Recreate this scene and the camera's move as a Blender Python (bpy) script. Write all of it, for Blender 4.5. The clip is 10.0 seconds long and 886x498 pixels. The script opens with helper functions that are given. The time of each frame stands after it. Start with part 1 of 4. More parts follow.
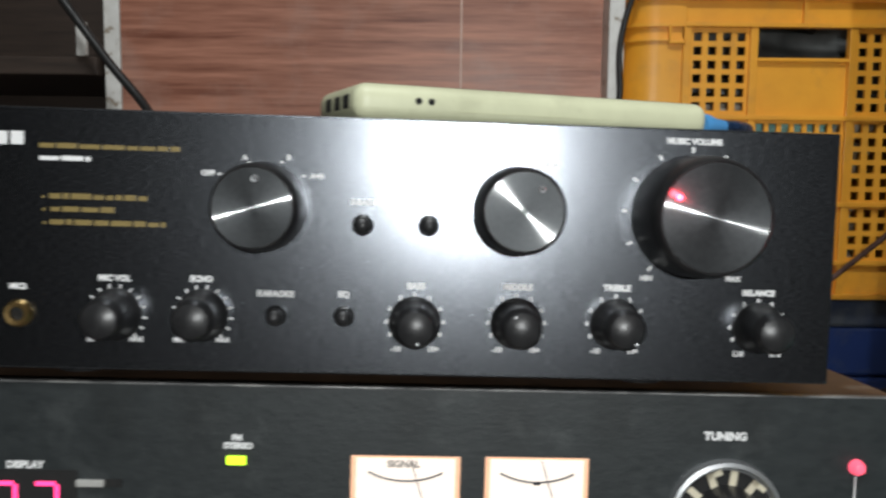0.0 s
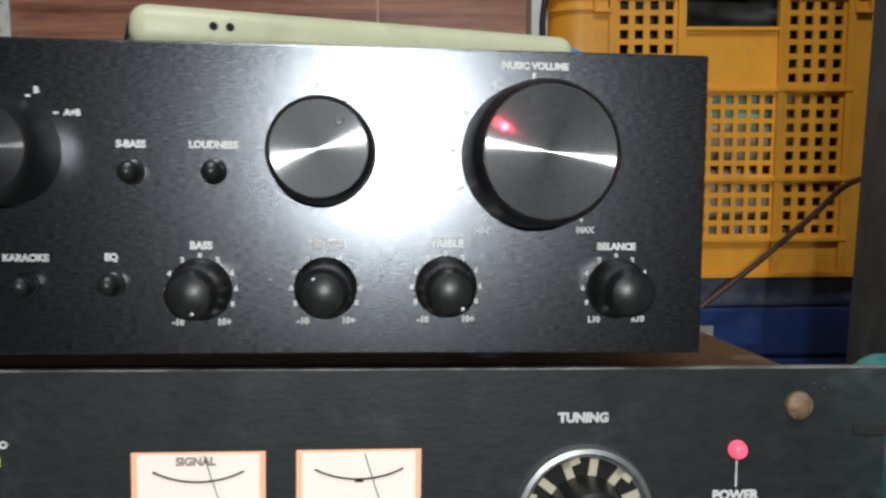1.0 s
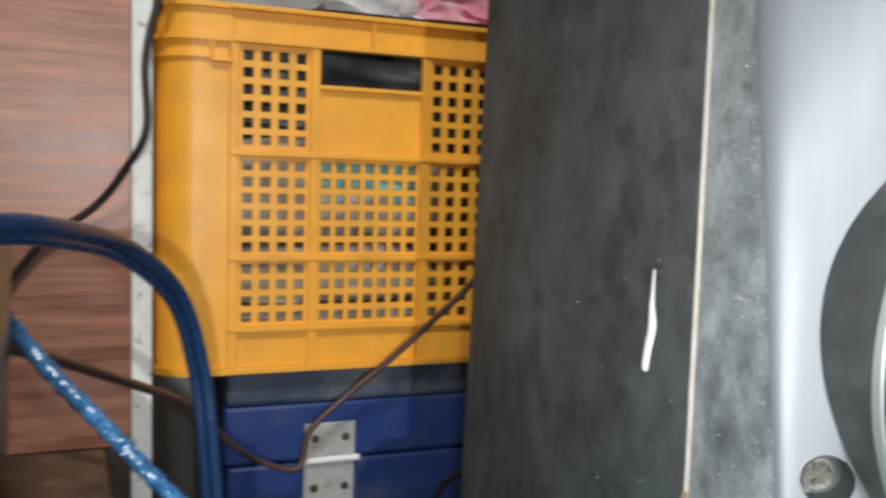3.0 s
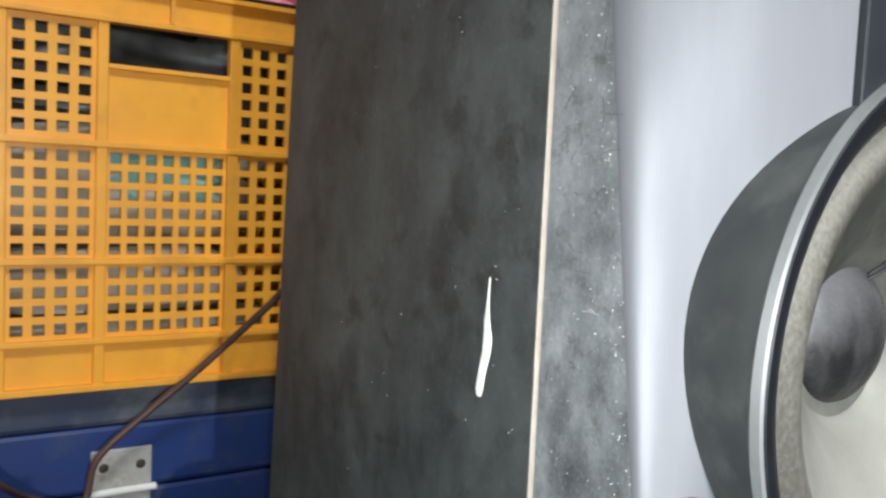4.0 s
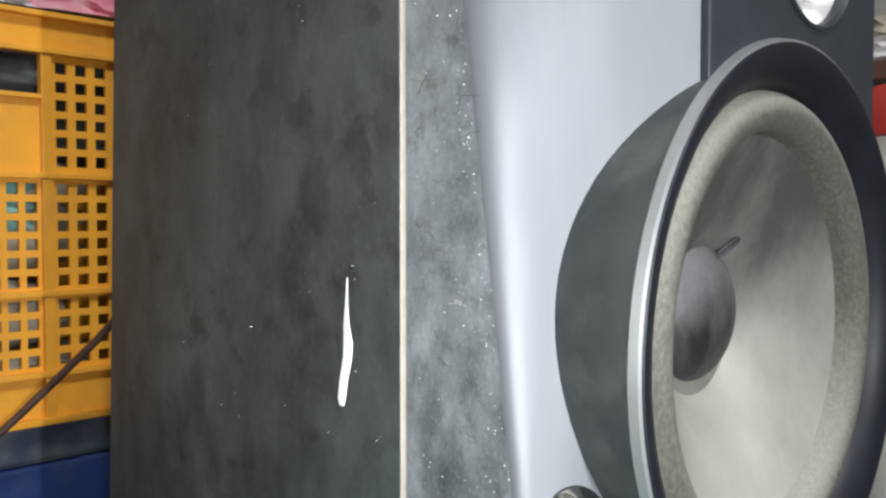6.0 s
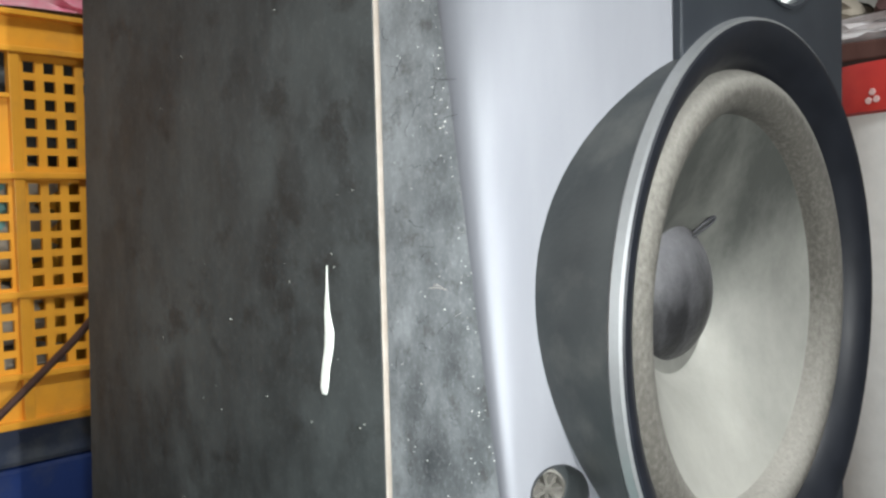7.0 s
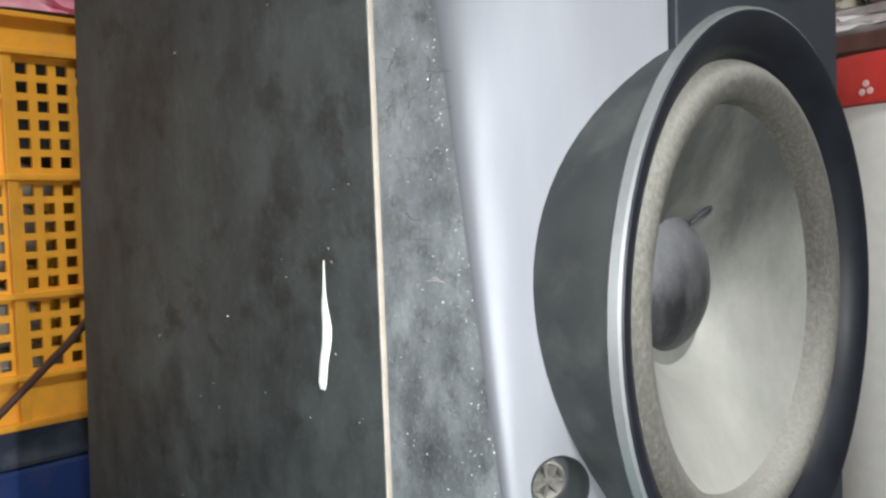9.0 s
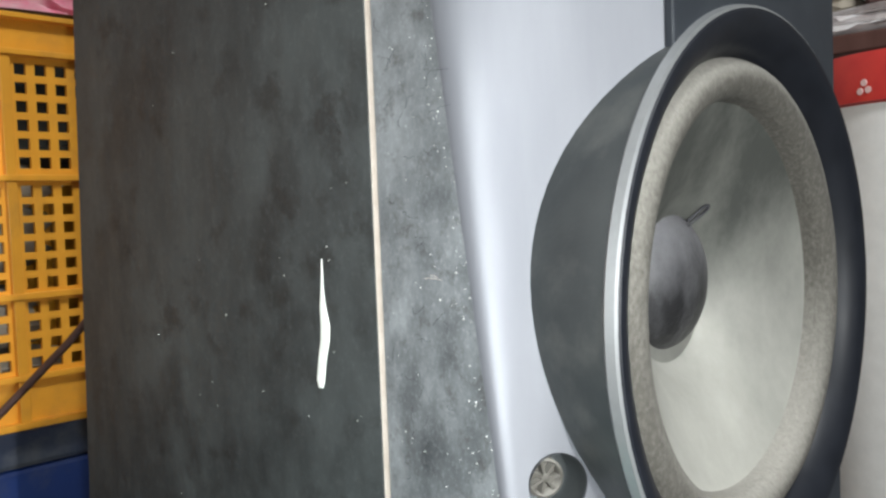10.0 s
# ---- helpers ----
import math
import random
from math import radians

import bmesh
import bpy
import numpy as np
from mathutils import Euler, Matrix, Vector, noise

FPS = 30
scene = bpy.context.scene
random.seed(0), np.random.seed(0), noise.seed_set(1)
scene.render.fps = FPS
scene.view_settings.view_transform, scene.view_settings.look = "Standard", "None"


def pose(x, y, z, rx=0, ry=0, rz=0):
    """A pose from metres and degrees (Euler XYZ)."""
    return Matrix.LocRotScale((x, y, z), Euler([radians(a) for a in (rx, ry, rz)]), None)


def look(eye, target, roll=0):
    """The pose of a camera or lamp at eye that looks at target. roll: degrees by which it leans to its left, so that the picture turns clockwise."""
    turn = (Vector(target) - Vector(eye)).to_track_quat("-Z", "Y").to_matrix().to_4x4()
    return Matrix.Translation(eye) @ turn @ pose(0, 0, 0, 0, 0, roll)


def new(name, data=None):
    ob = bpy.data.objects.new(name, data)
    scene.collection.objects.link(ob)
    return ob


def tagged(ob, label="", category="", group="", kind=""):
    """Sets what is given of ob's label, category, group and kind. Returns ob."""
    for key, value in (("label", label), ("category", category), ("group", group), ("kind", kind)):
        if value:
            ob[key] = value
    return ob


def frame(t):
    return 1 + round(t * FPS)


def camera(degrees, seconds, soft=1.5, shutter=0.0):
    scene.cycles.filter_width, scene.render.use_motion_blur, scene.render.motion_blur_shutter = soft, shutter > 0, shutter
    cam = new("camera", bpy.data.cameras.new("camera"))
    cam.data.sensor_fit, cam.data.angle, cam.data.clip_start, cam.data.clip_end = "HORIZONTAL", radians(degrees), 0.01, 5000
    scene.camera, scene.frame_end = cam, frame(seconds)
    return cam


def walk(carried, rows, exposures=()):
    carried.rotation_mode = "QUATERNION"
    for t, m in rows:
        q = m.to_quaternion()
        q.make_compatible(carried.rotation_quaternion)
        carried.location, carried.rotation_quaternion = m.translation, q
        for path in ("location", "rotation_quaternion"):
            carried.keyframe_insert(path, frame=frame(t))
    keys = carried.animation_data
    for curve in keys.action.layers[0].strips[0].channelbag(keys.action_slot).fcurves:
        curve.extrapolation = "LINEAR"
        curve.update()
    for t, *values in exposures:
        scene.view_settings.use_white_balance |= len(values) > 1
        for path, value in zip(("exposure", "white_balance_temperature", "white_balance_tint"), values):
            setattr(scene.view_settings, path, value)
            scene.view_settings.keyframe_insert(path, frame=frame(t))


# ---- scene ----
cam = camera(55.3, 10.0, soft=2.5, shutter=0.4)
PATH = [
    (0, (-0.172, -0.366, 0.248), (-0.171, 1.623, 0.036), 0.6),
    (0.5, (-0.133, -0.342, 0.242), (-0.069, 1.645, 0.028), 0.0),
    (1, (-0.11, -0.307, 0.225), (-0.029, 1.679, 0.003), -0.3),
    (1.5, (-0.079, -0.294, 0.238), (0.172, 1.678, 0.017), -0.7),
    (1.6, (-0.062, -0.286, 0.24), (0.249, 1.68, 0.039), -0.6),
    (2, (-0.034, -0.259, 0.253), (0.398, 1.684, 0.068), 0.3),
    (2.5, (-0.014, -0.208, 0.271), (0.485, 1.721, 0.097), 1.5),
    (3, (0.033, -0.157, 0.284), (0.762, 1.699, 0.124), 1.7),
    (4.5, (0.075, -0.076, 0.277), (1.28, 1.516, 0.157), 2.5),
    (5, (0.081, -0.068, 0.275), (1.364, 1.463, 0.184), 1.5),
    (5.5, (0.078, -0.071, 0.271), (1.425, 1.405, 0.197), 0.9),
    (6, (0.076, -0.075, 0.268), (1.472, 1.356, 0.191), -0.0),
    (7.5, (0.075, -0.075, 0.264), (1.512, 1.312, 0.167), -1.7),
    (8, (0.075, -0.075, 0.263), (1.513, 1.311, 0.167), -1.9),
    (8.5, (0.075, -0.075, 0.263), (1.514, 1.31, 0.165), -2.1),
    (9, (0.075, -0.074, 0.263), (1.515, 1.31, 0.166), -2.1),
    (9.5, (0.076, -0.074, 0.263), (1.517, 1.309, 0.166), -2.2),
    (10, (0.075, -0.075, 0.262), (1.516, 1.309, 0.167), -2.2),
]
walk(cam, [(t, look(eye, target, roll)) for t, eye, target, roll in PATH],
     [(0, -0.05), (0.5, -0.15), (1, -0.3), (1.6, -0.35), (2, -0.2), (2.5, 0.2), (3, 0.42), (4.5, 0.42), (6, 0.4), (10, 0.4)])

# ---- light ----
world = bpy.data.worlds.new("world")
scene.world = world
world.use_nodes = True
world.node_tree.nodes["Background"].inputs[0].default_value = (0.8, 0.9, 1.0, 1)
world.node_tree.nodes["Background"].inputs[1].default_value = 0.02


def lamp(name, where, target, power, size, colour, spread=180):
    data = bpy.data.lights.new(name, "AREA")
    data.shape, data.size, data.energy, data.color = "DISK", size, power, colour
    data.spread = radians(spread)
    ob = new(name, data)
    ob.matrix_world = look(where, target)
    return ob


# three unseen lamps: two fixed stand-ins for the moving camera flash, one added overhead
# stands in for the flash, fixed near the end of the camera path
lamp("torch_lamp", (0.07, -0.11, 0.262), (0.275, 0.11, 0.222), 0.82, 0.014, (0.95, 1.0, 1.0), 125)
# added behind the camera so that the amplifier's glare follows the view
lamp("room_lamp", (-0.06, -0.95, 0.345), (0.0, 0.3, 0.22), 7.4, 0.014, (0.97, 1.0, 0.99))
# added from above to brighten the crate past the loudspeaker's shadow
lamp("ceiling_lamp", (-0.1, -0.95, 2.2), (0.1, 0.4, 0.1), 33.0, 0.5, (0.95, 0.99, 1.0))


# ---- materials ----
def node(tree, kind, **values):
    n = tree.nodes.new(kind)
    for key, value in values.items():
        n.inputs[key.replace("_", " ")].default_value = value
    return n


def coords(tree, scale, by="Object"):
    tc = tree.nodes.new("ShaderNodeTexCoord")
    mp = tree.nodes.new("ShaderNodeMapping")
    mp.inputs["Scale"].default_value = scale
    tree.links.new(tc.outputs[by], mp.inputs["Vector"])
    return mp.outputs["Vector"]


def mixed(tree, fac, a, b):
    m = tree.nodes.new("ShaderNodeMix")
    m.data_type = "RGBA"
    for value, slot in ((a, 6), (b, 7)):
        if hasattr(value, "default_value"):
            tree.links.new(value, m.inputs[slot])
        else:
            m.inputs[slot].default_value = (*value[:3], 1)
    tree.links.new(fac, m.inputs[0])
    return m.outputs[2]


def ramp(tree, fac, lo, hi, top=1.0):
    r = tree.nodes.new("ShaderNodeMapRange")
    r.inputs["From Min"].default_value, r.inputs["From Max"].default_value = lo, hi
    r.inputs["To Max"].default_value = top
    tree.links.new(fac, r.inputs["Value"])
    return r.outputs["Result"]


def noisy(tree, scale, size, detail=4.0, rough=0.6):
    n = node(tree, "ShaderNodeTexNoise", Scale=size, Detail=detail, Roughness=rough)
    tree.links.new(coords(tree, scale), n.inputs["Vector"])
    return n.outputs["Fac"]


def surface(name, colour, second=None, rough=0.5, metal=0.0, grain=(1, 1, 1), size=60.0, wear=None, wear_size=9.0,
            wear_cut=(0.52, 0.7), bump=0.0, bump_size=300.0, rough_vary=0.12, aniso=0.0, radial=False, emit=None, power=0.0,
            spec=0.5, alpha=1.0, coat=0.0, sheen=0.0):
    """A paint, plastic, wood or metal: a base, a second tone in its grain, patches of wear, uneven gloss and fine relief."""
    mat = bpy.data.materials.new(name)
    mat.use_nodes = True
    t = mat.node_tree
    b = t.nodes["Principled BSDF"]
    b.inputs["Metallic"].default_value, b.inputs["Specular IOR Level"].default_value = metal, spec
    b.inputs["Coat Weight"].default_value, b.inputs["Sheen Weight"].default_value = coat, sheen
    fine = noisy(t, grain, size)
    out = mixed(t, ramp(t, fine, 0.3, 0.72), colour, second or [c * 0.8 for c in colour])
    if wear:
        out = mixed(t, ramp(t, noisy(t, (1, 1, 1), wear_size, 6.0, 0.65), *wear_cut, wear[3] if len(wear) > 3 else 1.0), out, wear)
    t.links.new(out, b.inputs["Base Color"])
    r = t.nodes.new("ShaderNodeMapRange")
    r.inputs["To Min"].default_value, r.inputs["To Max"].default_value = max(rough - rough_vary, 0.03), min(rough + rough_vary, 1)
    t.links.new(fine, r.inputs["Value"])
    t.links.new(r.outputs["Result"], b.inputs["Roughness"])
    if bump:
        bp = node(t, "ShaderNodeBump", Strength=bump, Distance=0.001)
        t.links.new(noisy(t, grain, bump_size, 3.0), bp.inputs["Height"])
        t.links.new(bp.outputs["Normal"], b.inputs["Normal"])
    if aniso:
        b.inputs["Anisotropic"].default_value, b.inputs["Anisotropic Rotation"].default_value = aniso, 0.25
        tg = t.nodes.new("ShaderNodeTangent")
        tg.direction_type, tg.axis = "RADIAL", "Y" if radial else "Z"
        t.links.new(tg.outputs["Tangent"], b.inputs["Tangent"])
    if emit:
        b.inputs["Emission Color"].default_value = (*emit, 1)
        b.inputs["Emission Strength"].default_value = power
    return mat


AMP = surface("brushed_black_aluminium", (0.075, 0.083, 0.095), (0.18, 0.19, 0.207), 0.245, 1.0, (0.17, 1, 1), 2100, bump=0.055,
              bump_size=2000, rough_vary=0.07)
AMP_LID = surface("black_steel", (0.02, 0.02, 0.022), None, 0.3, 0.3, bump=0.1)
KNOB = surface("black_knob_plastic", (0.012, 0.012, 0.013), (0.018, 0.018, 0.019), 0.36, 0.0, size=200, bump=0.05)
SPUN = surface("spun_metal_face", (0.05, 0.054, 0.057), (0.07, 0.074, 0.078), 0.46, 0.85, (1, 1, 1), 500, aniso=0.6, radial=True,
               rough_vary=0.04)


def polished_grooves(mat, colour, rough, depth, share):
    """Adds to turned metal the narrow streak of its finest grooves, which tilt the surface along the radius alone."""
    t = mat.node_tree
    broad = t.nodes["Principled BSDF"]
    fine = node(t, "ShaderNodeBsdfPrincipled", Base_Color=(*colour, 1), Metallic=1.0, Roughness=rough, Anisotropic=1.0, Anisotropic_Rotation=0.25)
    t.links.new(broad.inputs["Tangent"].links[0].from_socket, fine.inputs["Tangent"])
    flat = t.nodes.new("ShaderNodeVectorMath")
    flat.operation = "MULTIPLY"
    flat.inputs[1].default_value = (1, 0, 1)
    t.links.new(coords(t, (1, 1, 1)), flat.inputs[0])
    way = t.nodes.new("ShaderNodeVectorMath")
    way.operation = "NORMALIZE"
    t.links.new(flat.outputs[0], way.inputs[0])
    turn = t.nodes.new("ShaderNodeVectorTransform")
    turn.vector_type, turn.convert_from, turn.convert_to = "VECTOR", "OBJECT", "WORLD"
    t.links.new(way.outputs[0], turn.inputs[0])
    grains = t.nodes.new("ShaderNodeTexWhiteNoise")
    t.links.new(coords(t, (9000, 9000, 9000)), grains.inputs["Vector"])
    tilt = node(t, "ShaderNodeMapRange", To_Min=-depth, To_Max=depth)
    t.links.new(grains.outputs["Value"], tilt.inputs["Value"])
    lean = t.nodes.new("ShaderNodeVectorMath")
    lean.operation = "SCALE"
    t.links.new(turn.outputs[0], lean.inputs[0])
    t.links.new(tilt.outputs[0], lean.inputs["Scale"])
    add = t.nodes.new("ShaderNodeVectorMath")
    t.links.new(t.nodes.new("ShaderNodeNewGeometry").outputs["Normal"], add.inputs[0])
    t.links.new(lean.outputs[0], add.inputs[1])
    unit = t.nodes.new("ShaderNodeVectorMath")
    unit.operation = "NORMALIZE"
    t.links.new(add.outputs[0], unit.inputs[0])
    t.links.new(unit.outputs[0], fine.inputs["Normal"])
    mix = t.nodes.new("ShaderNodeMixShader")
    mix.inputs[0].default_value = share
    t.links.new(broad.outputs[0], mix.inputs[1])
    t.links.new(fine.outputs[0], mix.inputs[2])
    t.links.new(mix.outputs[0], t.nodes["Material Output"].inputs["Surface"])


polished_grooves(SPUN, (0.22, 0.225, 0.225), 0.125, 0.2, 0.28)
WHITE = surface("white_print", (0.8, 0.8, 0.8), (0.7, 0.7, 0.7), 0.5, size=900)
GOLD = surface("gold_print", (0.24, 0.18, 0.06), (0.17, 0.12, 0.04), 0.4, size=900)
TUNER = surface("slate_grey_panel", (0.0125, 0.0162, 0.0175), (0.0185, 0.0232, 0.0245), 0.5, 0.1, (0.8, 1, 1.6), 160,
                wear=(0.075, 0.082, 0.082, 0.5), wear_size=38, wear_cut=(0.56, 0.8), bump=0.15)
TUNER_LID = surface("rusty_brown_cover", (0.05, 0.028, 0.016), (0.11, 0.06, 0.032), 0.55, 0.2, (1, 0.6, 1), 60,
                    wear=(0.2, 0.16, 0.12, 0.6), wear_size=45, wear_cut=(0.6, 0.75), bump=0.3)
STEEL = surface("galvanised_steel", (0.5, 0.5, 0.48), (0.4, 0.39, 0.37), 0.42, 0.25, size=90, wear=(0.25, 0.2, 0.15, 0.7), wear_size=80, bump=0.1)
BRASS = surface("brass", (0.75, 0.52, 0.22), (0.6, 0.4, 0.16), 0.28, 1.0)
WORN = surface("worn_edge", (0.1, 0.1, 0.1), (0.3, 0.3, 0.3), 0.4, 0.5, (1, 1, 1), 60, wear=(0.5, 0.5, 0.48, 0.8), wear_size=30)
TAN = surface("dull_tan_metal", (0.34, 0.24, 0.15), (0.16, 0.1, 0.06), 0.6, 0.3, size=350, wear=(0.1, 0.06, 0.04, 0.8), wear_size=240, bump=0.6)
BLACK = surface("black_void", (0.006, 0.006, 0.006), None, 0.8)
METER = surface("lit_meter_face", (0.85, 0.8, 0.74), (0.8, 0.74, 0.68), 0.6, emit=(1.0, 0.84, 0.74), power=0.42)
METER_EDGE = surface("lit_meter_edge", (0.85, 0.5, 0.3), None, 0.5, emit=(1.0, 0.5, 0.32), power=0.45)
FADED = surface("faded_ink", (0.42, 0.36, 0.32), None, 0.6)
INK = surface("dark_ink", (0.03, 0.03, 0.035), None, 0.6)
GREEN_LED = surface("green_lamp", (0.5, 0.8, 0.05), None, 0.3, emit=(0.6, 1.0, 0.02), power=1.6)
RED_LED = surface("red_lamp", (0.9, 0.1, 0.15), None, 0.25, emit=(1.0, 0.12, 0.2), power=1.1)
RED_GLOW = surface("bright_red_lamp", (1, 0.3, 0.3), None, 0.3, emit=(1.0, 0.03, 0.07), power=14.0)
DIGIT = surface("red_digit", (0.9, 0.05, 0.2), None, 0.4, emit=(1.0, 0.05, 0.22), power=2.2)
PHONE = surface("cream_phone_case", (0.66, 0.67, 0.46), (0.58, 0.59, 0.4), 0.45, size=40, wear=(0.4, 0.4, 0.26, 0.4), wear_size=30, bump=0.05)
CRATE = surface("orange_crate_plastic", (0.84, 0.38, 0.035), (0.74, 0.32, 0.025), 0.42, size=18, wear=(0.5, 0.24, 0.05, 0.5), wear_size=14, bump=0.08)
BLUE = surface("blue_cooler_plastic", (0.012, 0.037, 0.165), (0.010, 0.029, 0.125), 0.45, size=14, wear=(0.07, 0.085, 0.13, 0.75), wear_size=16, wear_cut=(0.5, 0.72), bump=0.1)
BLUE_LID = surface("dusty_blue_lid", (0.02, 0.032, 0.075), (0.04, 0.052, 0.085), 0.6, size=24, wear=(0.15, 0.16, 0.165, 0.75), wear_size=13, wear_cut=(0.48, 0.72), bump=0.1)
TEAL = surface("teal_plastic", (0.024, 0.25, 0.215), (0.02, 0.2, 0.175), 0.5, size=20, wear=(0.2, 0.42, 0.4, 0.6), wear_size=45, bump=0.08)


def laminate(name, dark, pale, cloud, low, high, rough, streaks):
    """Old black laminate: cloudy dust at two scales, faint upright streaks and small scuffs."""
    mat = surface(name, dark, [c * 1.5 for c in dark], rough, 0.0, (4, 4, streaks), 40, bump=0.12, bump_size=500)
    t = mat.node_tree
    b = t.nodes["Principled BSDF"]
    base = b.inputs["Base Color"].links[0].from_socket
    big = ramp(t, noisy(t, (1, 1, 0.6), cloud, 7.0, 0.66), low, high)
    base = mixed(t, big, base, pale)
    small = ramp(t, noisy(t, (1, 1, 0.7), cloud * 5.5, 6.0, 0.7), 0.56, 0.86, 0.3)
    base = mixed(t, small, base, [min(1, c * 1.7) for c in pale])
    grime = ramp(t, noisy(t, (1.2, 1.2, 0.8), cloud * 1.7, 5.0, 0.6), 0.5, 0.7, 0.6)
    base = mixed(t, grime, base, [c * 0.8 for c in dark])
    blot = ramp(t, noisy(t, (1, 1, 1.2), cloud * 3.2, 6.0, 0.72), 0.54, 0.66, 0.55)
    base = mixed(t, blot, base, [c * k for c, k in zip(dark, (0.95, 0.8, 0.7))])
    speck = ramp(t, noisy(t, (1, 1, 0.8), cloud * 28, 7.0, 0.78), 0.52, 0.84, 0.38)
    base = mixed(t, speck, base, [min(1, c * 1.9) for c in pale])
    t.links.new(base, b.inputs["Base Color"])
    return mat


VENEER = laminate("dark_speaker_laminate", (0.0135, 0.0155, 0.0162), (0.084, 0.096, 0.097), 12.0, 0.32, 0.82, 0.55, 0.8)
VENEER_FRONT = laminate("dusty_front_board", (0.045, 0.05, 0.054), (0.265, 0.284, 0.296), 24.0, 0.3, 0.7, 0.5, 0.9)
MDF = surface("raw_board_edge", (0.68, 0.61, 0.54), (0.54, 0.46, 0.39), 0.8, size=90, bump=0.3)
BROKEN = surface("broken_board", (0.34, 0.25, 0.16), (0.12, 0.09, 0.06), 0.85, size=120, bump=0.5)
CHIP = surface("chipped_white", (0.8, 0.84, 0.78), (0.7, 0.74, 0.68), 0.7, size=150)
SILVER_LIP = surface("silver_lip", (0.6, 0.6, 0.6), (0.5, 0.5, 0.5), 0.3, 0.6)
SILVER = surface("silver_grey_baffle", (0.15, 0.154, 0.171), (0.125, 0.129, 0.145), 0.52, 0.34, (1, 1, 0.15), 40, bump=0.04, aniso=0.7)
COLUMN = surface("navy_grey_panel", (0.016, 0.019, 0.025), (0.021, 0.025, 0.031), 0.5, size=60)
COLLAR = surface("dark_collar", (0.028, 0.032, 0.034), (0.042, 0.046, 0.047), 0.48, size=50, wear=(0.11, 0.11, 0.104, 0.5), wear_size=42, wear_cut=(0.5, 0.78), bump=0.15)
RING = surface("silver_ring", (0.42, 0.43, 0.44), (0.34, 0.35, 0.36), 0.42, 0.8, size=80)
FLANGE = surface("blue_black_flange", (0.006, 0.007, 0.010), (0.009, 0.0105, 0.015), 0.45, size=80, spec=0.3)


def dust_and_shade(name, colour, dust, low, high, size, rough=0.8, bump=0.2, streaks=22, cover=0.8):
    """Paper with streaks of dust, and shade put into its colour: paler where the surface faces up."""
    mat = surface(name, colour, [c * 1.4 for c in colour], rough, size=size, bump=bump)
    t = mat.node_tree
    b = t.nodes["Principled BSDF"]
    under = b.inputs["Base Color"].links[0].from_socket
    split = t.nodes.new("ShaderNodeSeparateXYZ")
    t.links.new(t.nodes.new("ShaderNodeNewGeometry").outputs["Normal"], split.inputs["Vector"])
    # imitates light from above: the tone follows the way the surface faces
    shade_by_facing = ramp(t, split.outputs["Z"], low, high)
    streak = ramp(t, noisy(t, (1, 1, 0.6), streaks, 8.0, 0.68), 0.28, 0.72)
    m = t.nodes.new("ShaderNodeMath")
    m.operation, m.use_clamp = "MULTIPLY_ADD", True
    t.links.new(shade_by_facing, m.inputs[0])
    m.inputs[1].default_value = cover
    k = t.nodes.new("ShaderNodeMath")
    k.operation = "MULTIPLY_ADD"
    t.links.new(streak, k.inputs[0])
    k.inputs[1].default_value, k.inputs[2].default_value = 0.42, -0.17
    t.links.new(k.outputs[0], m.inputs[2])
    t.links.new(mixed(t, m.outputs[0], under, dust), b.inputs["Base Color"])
    return mat


# dust streaks, plus painted shading: upward faces paler, downward faces darker
CONE = dust_and_shade("shaded_dusty_cone", (0.034, 0.036, 0.032), (0.31, 0.303, 0.275), -0.32, 0.45, 25)
SURROUND = dust_and_shade("shaded_dusty_surround", (0.05, 0.046, 0.039), (0.25, 0.237, 0.213), -0.1, 0.9, 420, 0.95, 0.9, 650, 0.9)
CAP = dust_and_shade("shaded_dust_cap", (0.009, 0.009, 0.01), (0.21, 0.207, 0.22), -0.15, 0.9, 70, 0.48, 0.6, 60, 0.85)
PINK = surface("pinkish_white_print", (0.72, 0.5, 0.48), (0.7, 0.42, 0.4), 0.5)
CREAM = surface("cream_paper", (0.6, 0.55, 0.42), (0.5, 0.45, 0.34), 0.7, size=40)
WOOD = surface("red_brown_woodgrain", (0.18, 0.062, 0.038), (0.52, 0.235, 0.155), 0.38, 0.0, (0.5, 1, 8), 11, wear=(0.42, 0.27, 0.22, 0.6),
               wear_size=7, wear_cut=(0.52, 0.75), bump=0.05)
PAINT = surface("chipped_white_paint", (0.75, 0.74, 0.71), (0.62, 0.6, 0.56), 0.6, size=60, wear=(0.3, 0.24, 0.18), wear_size=60, wear_cut=(0.6, 0.66), bump=0.3)
DARK_WOOD = surface("dark_stained_wood", (0.028, 0.018, 0.013), (0.055, 0.035, 0.025), 0.6, 0.0, (0.5, 1, 6), 14, bump=0.2)
TABLE = surface("worn_brown_tabletop", (0.1, 0.055, 0.03), (0.18, 0.1, 0.06), 0.5, 0.0, (6, 0.6, 1), 12, wear=(0.06, 0.04, 0.03, 0.6), bump=0.1)
WALL = surface("old_plaster", (0.5, 0.49, 0.46), (0.42, 0.4, 0.37), 0.85, size=8, wear=(0.3, 0.27, 0.23, 0.6), wear_size=3, bump=0.2, bump_size=80)
CEMENT = surface("cement_floor", (0.22, 0.21, 0.2), (0.16, 0.15, 0.14), 0.7, size=9, wear=(0.1, 0.1, 0.1, 0.6), wear_size=4, bump=0.2, bump_size=90)
BLUE_CABLE = surface("blue_cable", (0.007, 0.02, 0.055), (0.01, 0.032, 0.09), 0.25, size=400, bump=0.3)
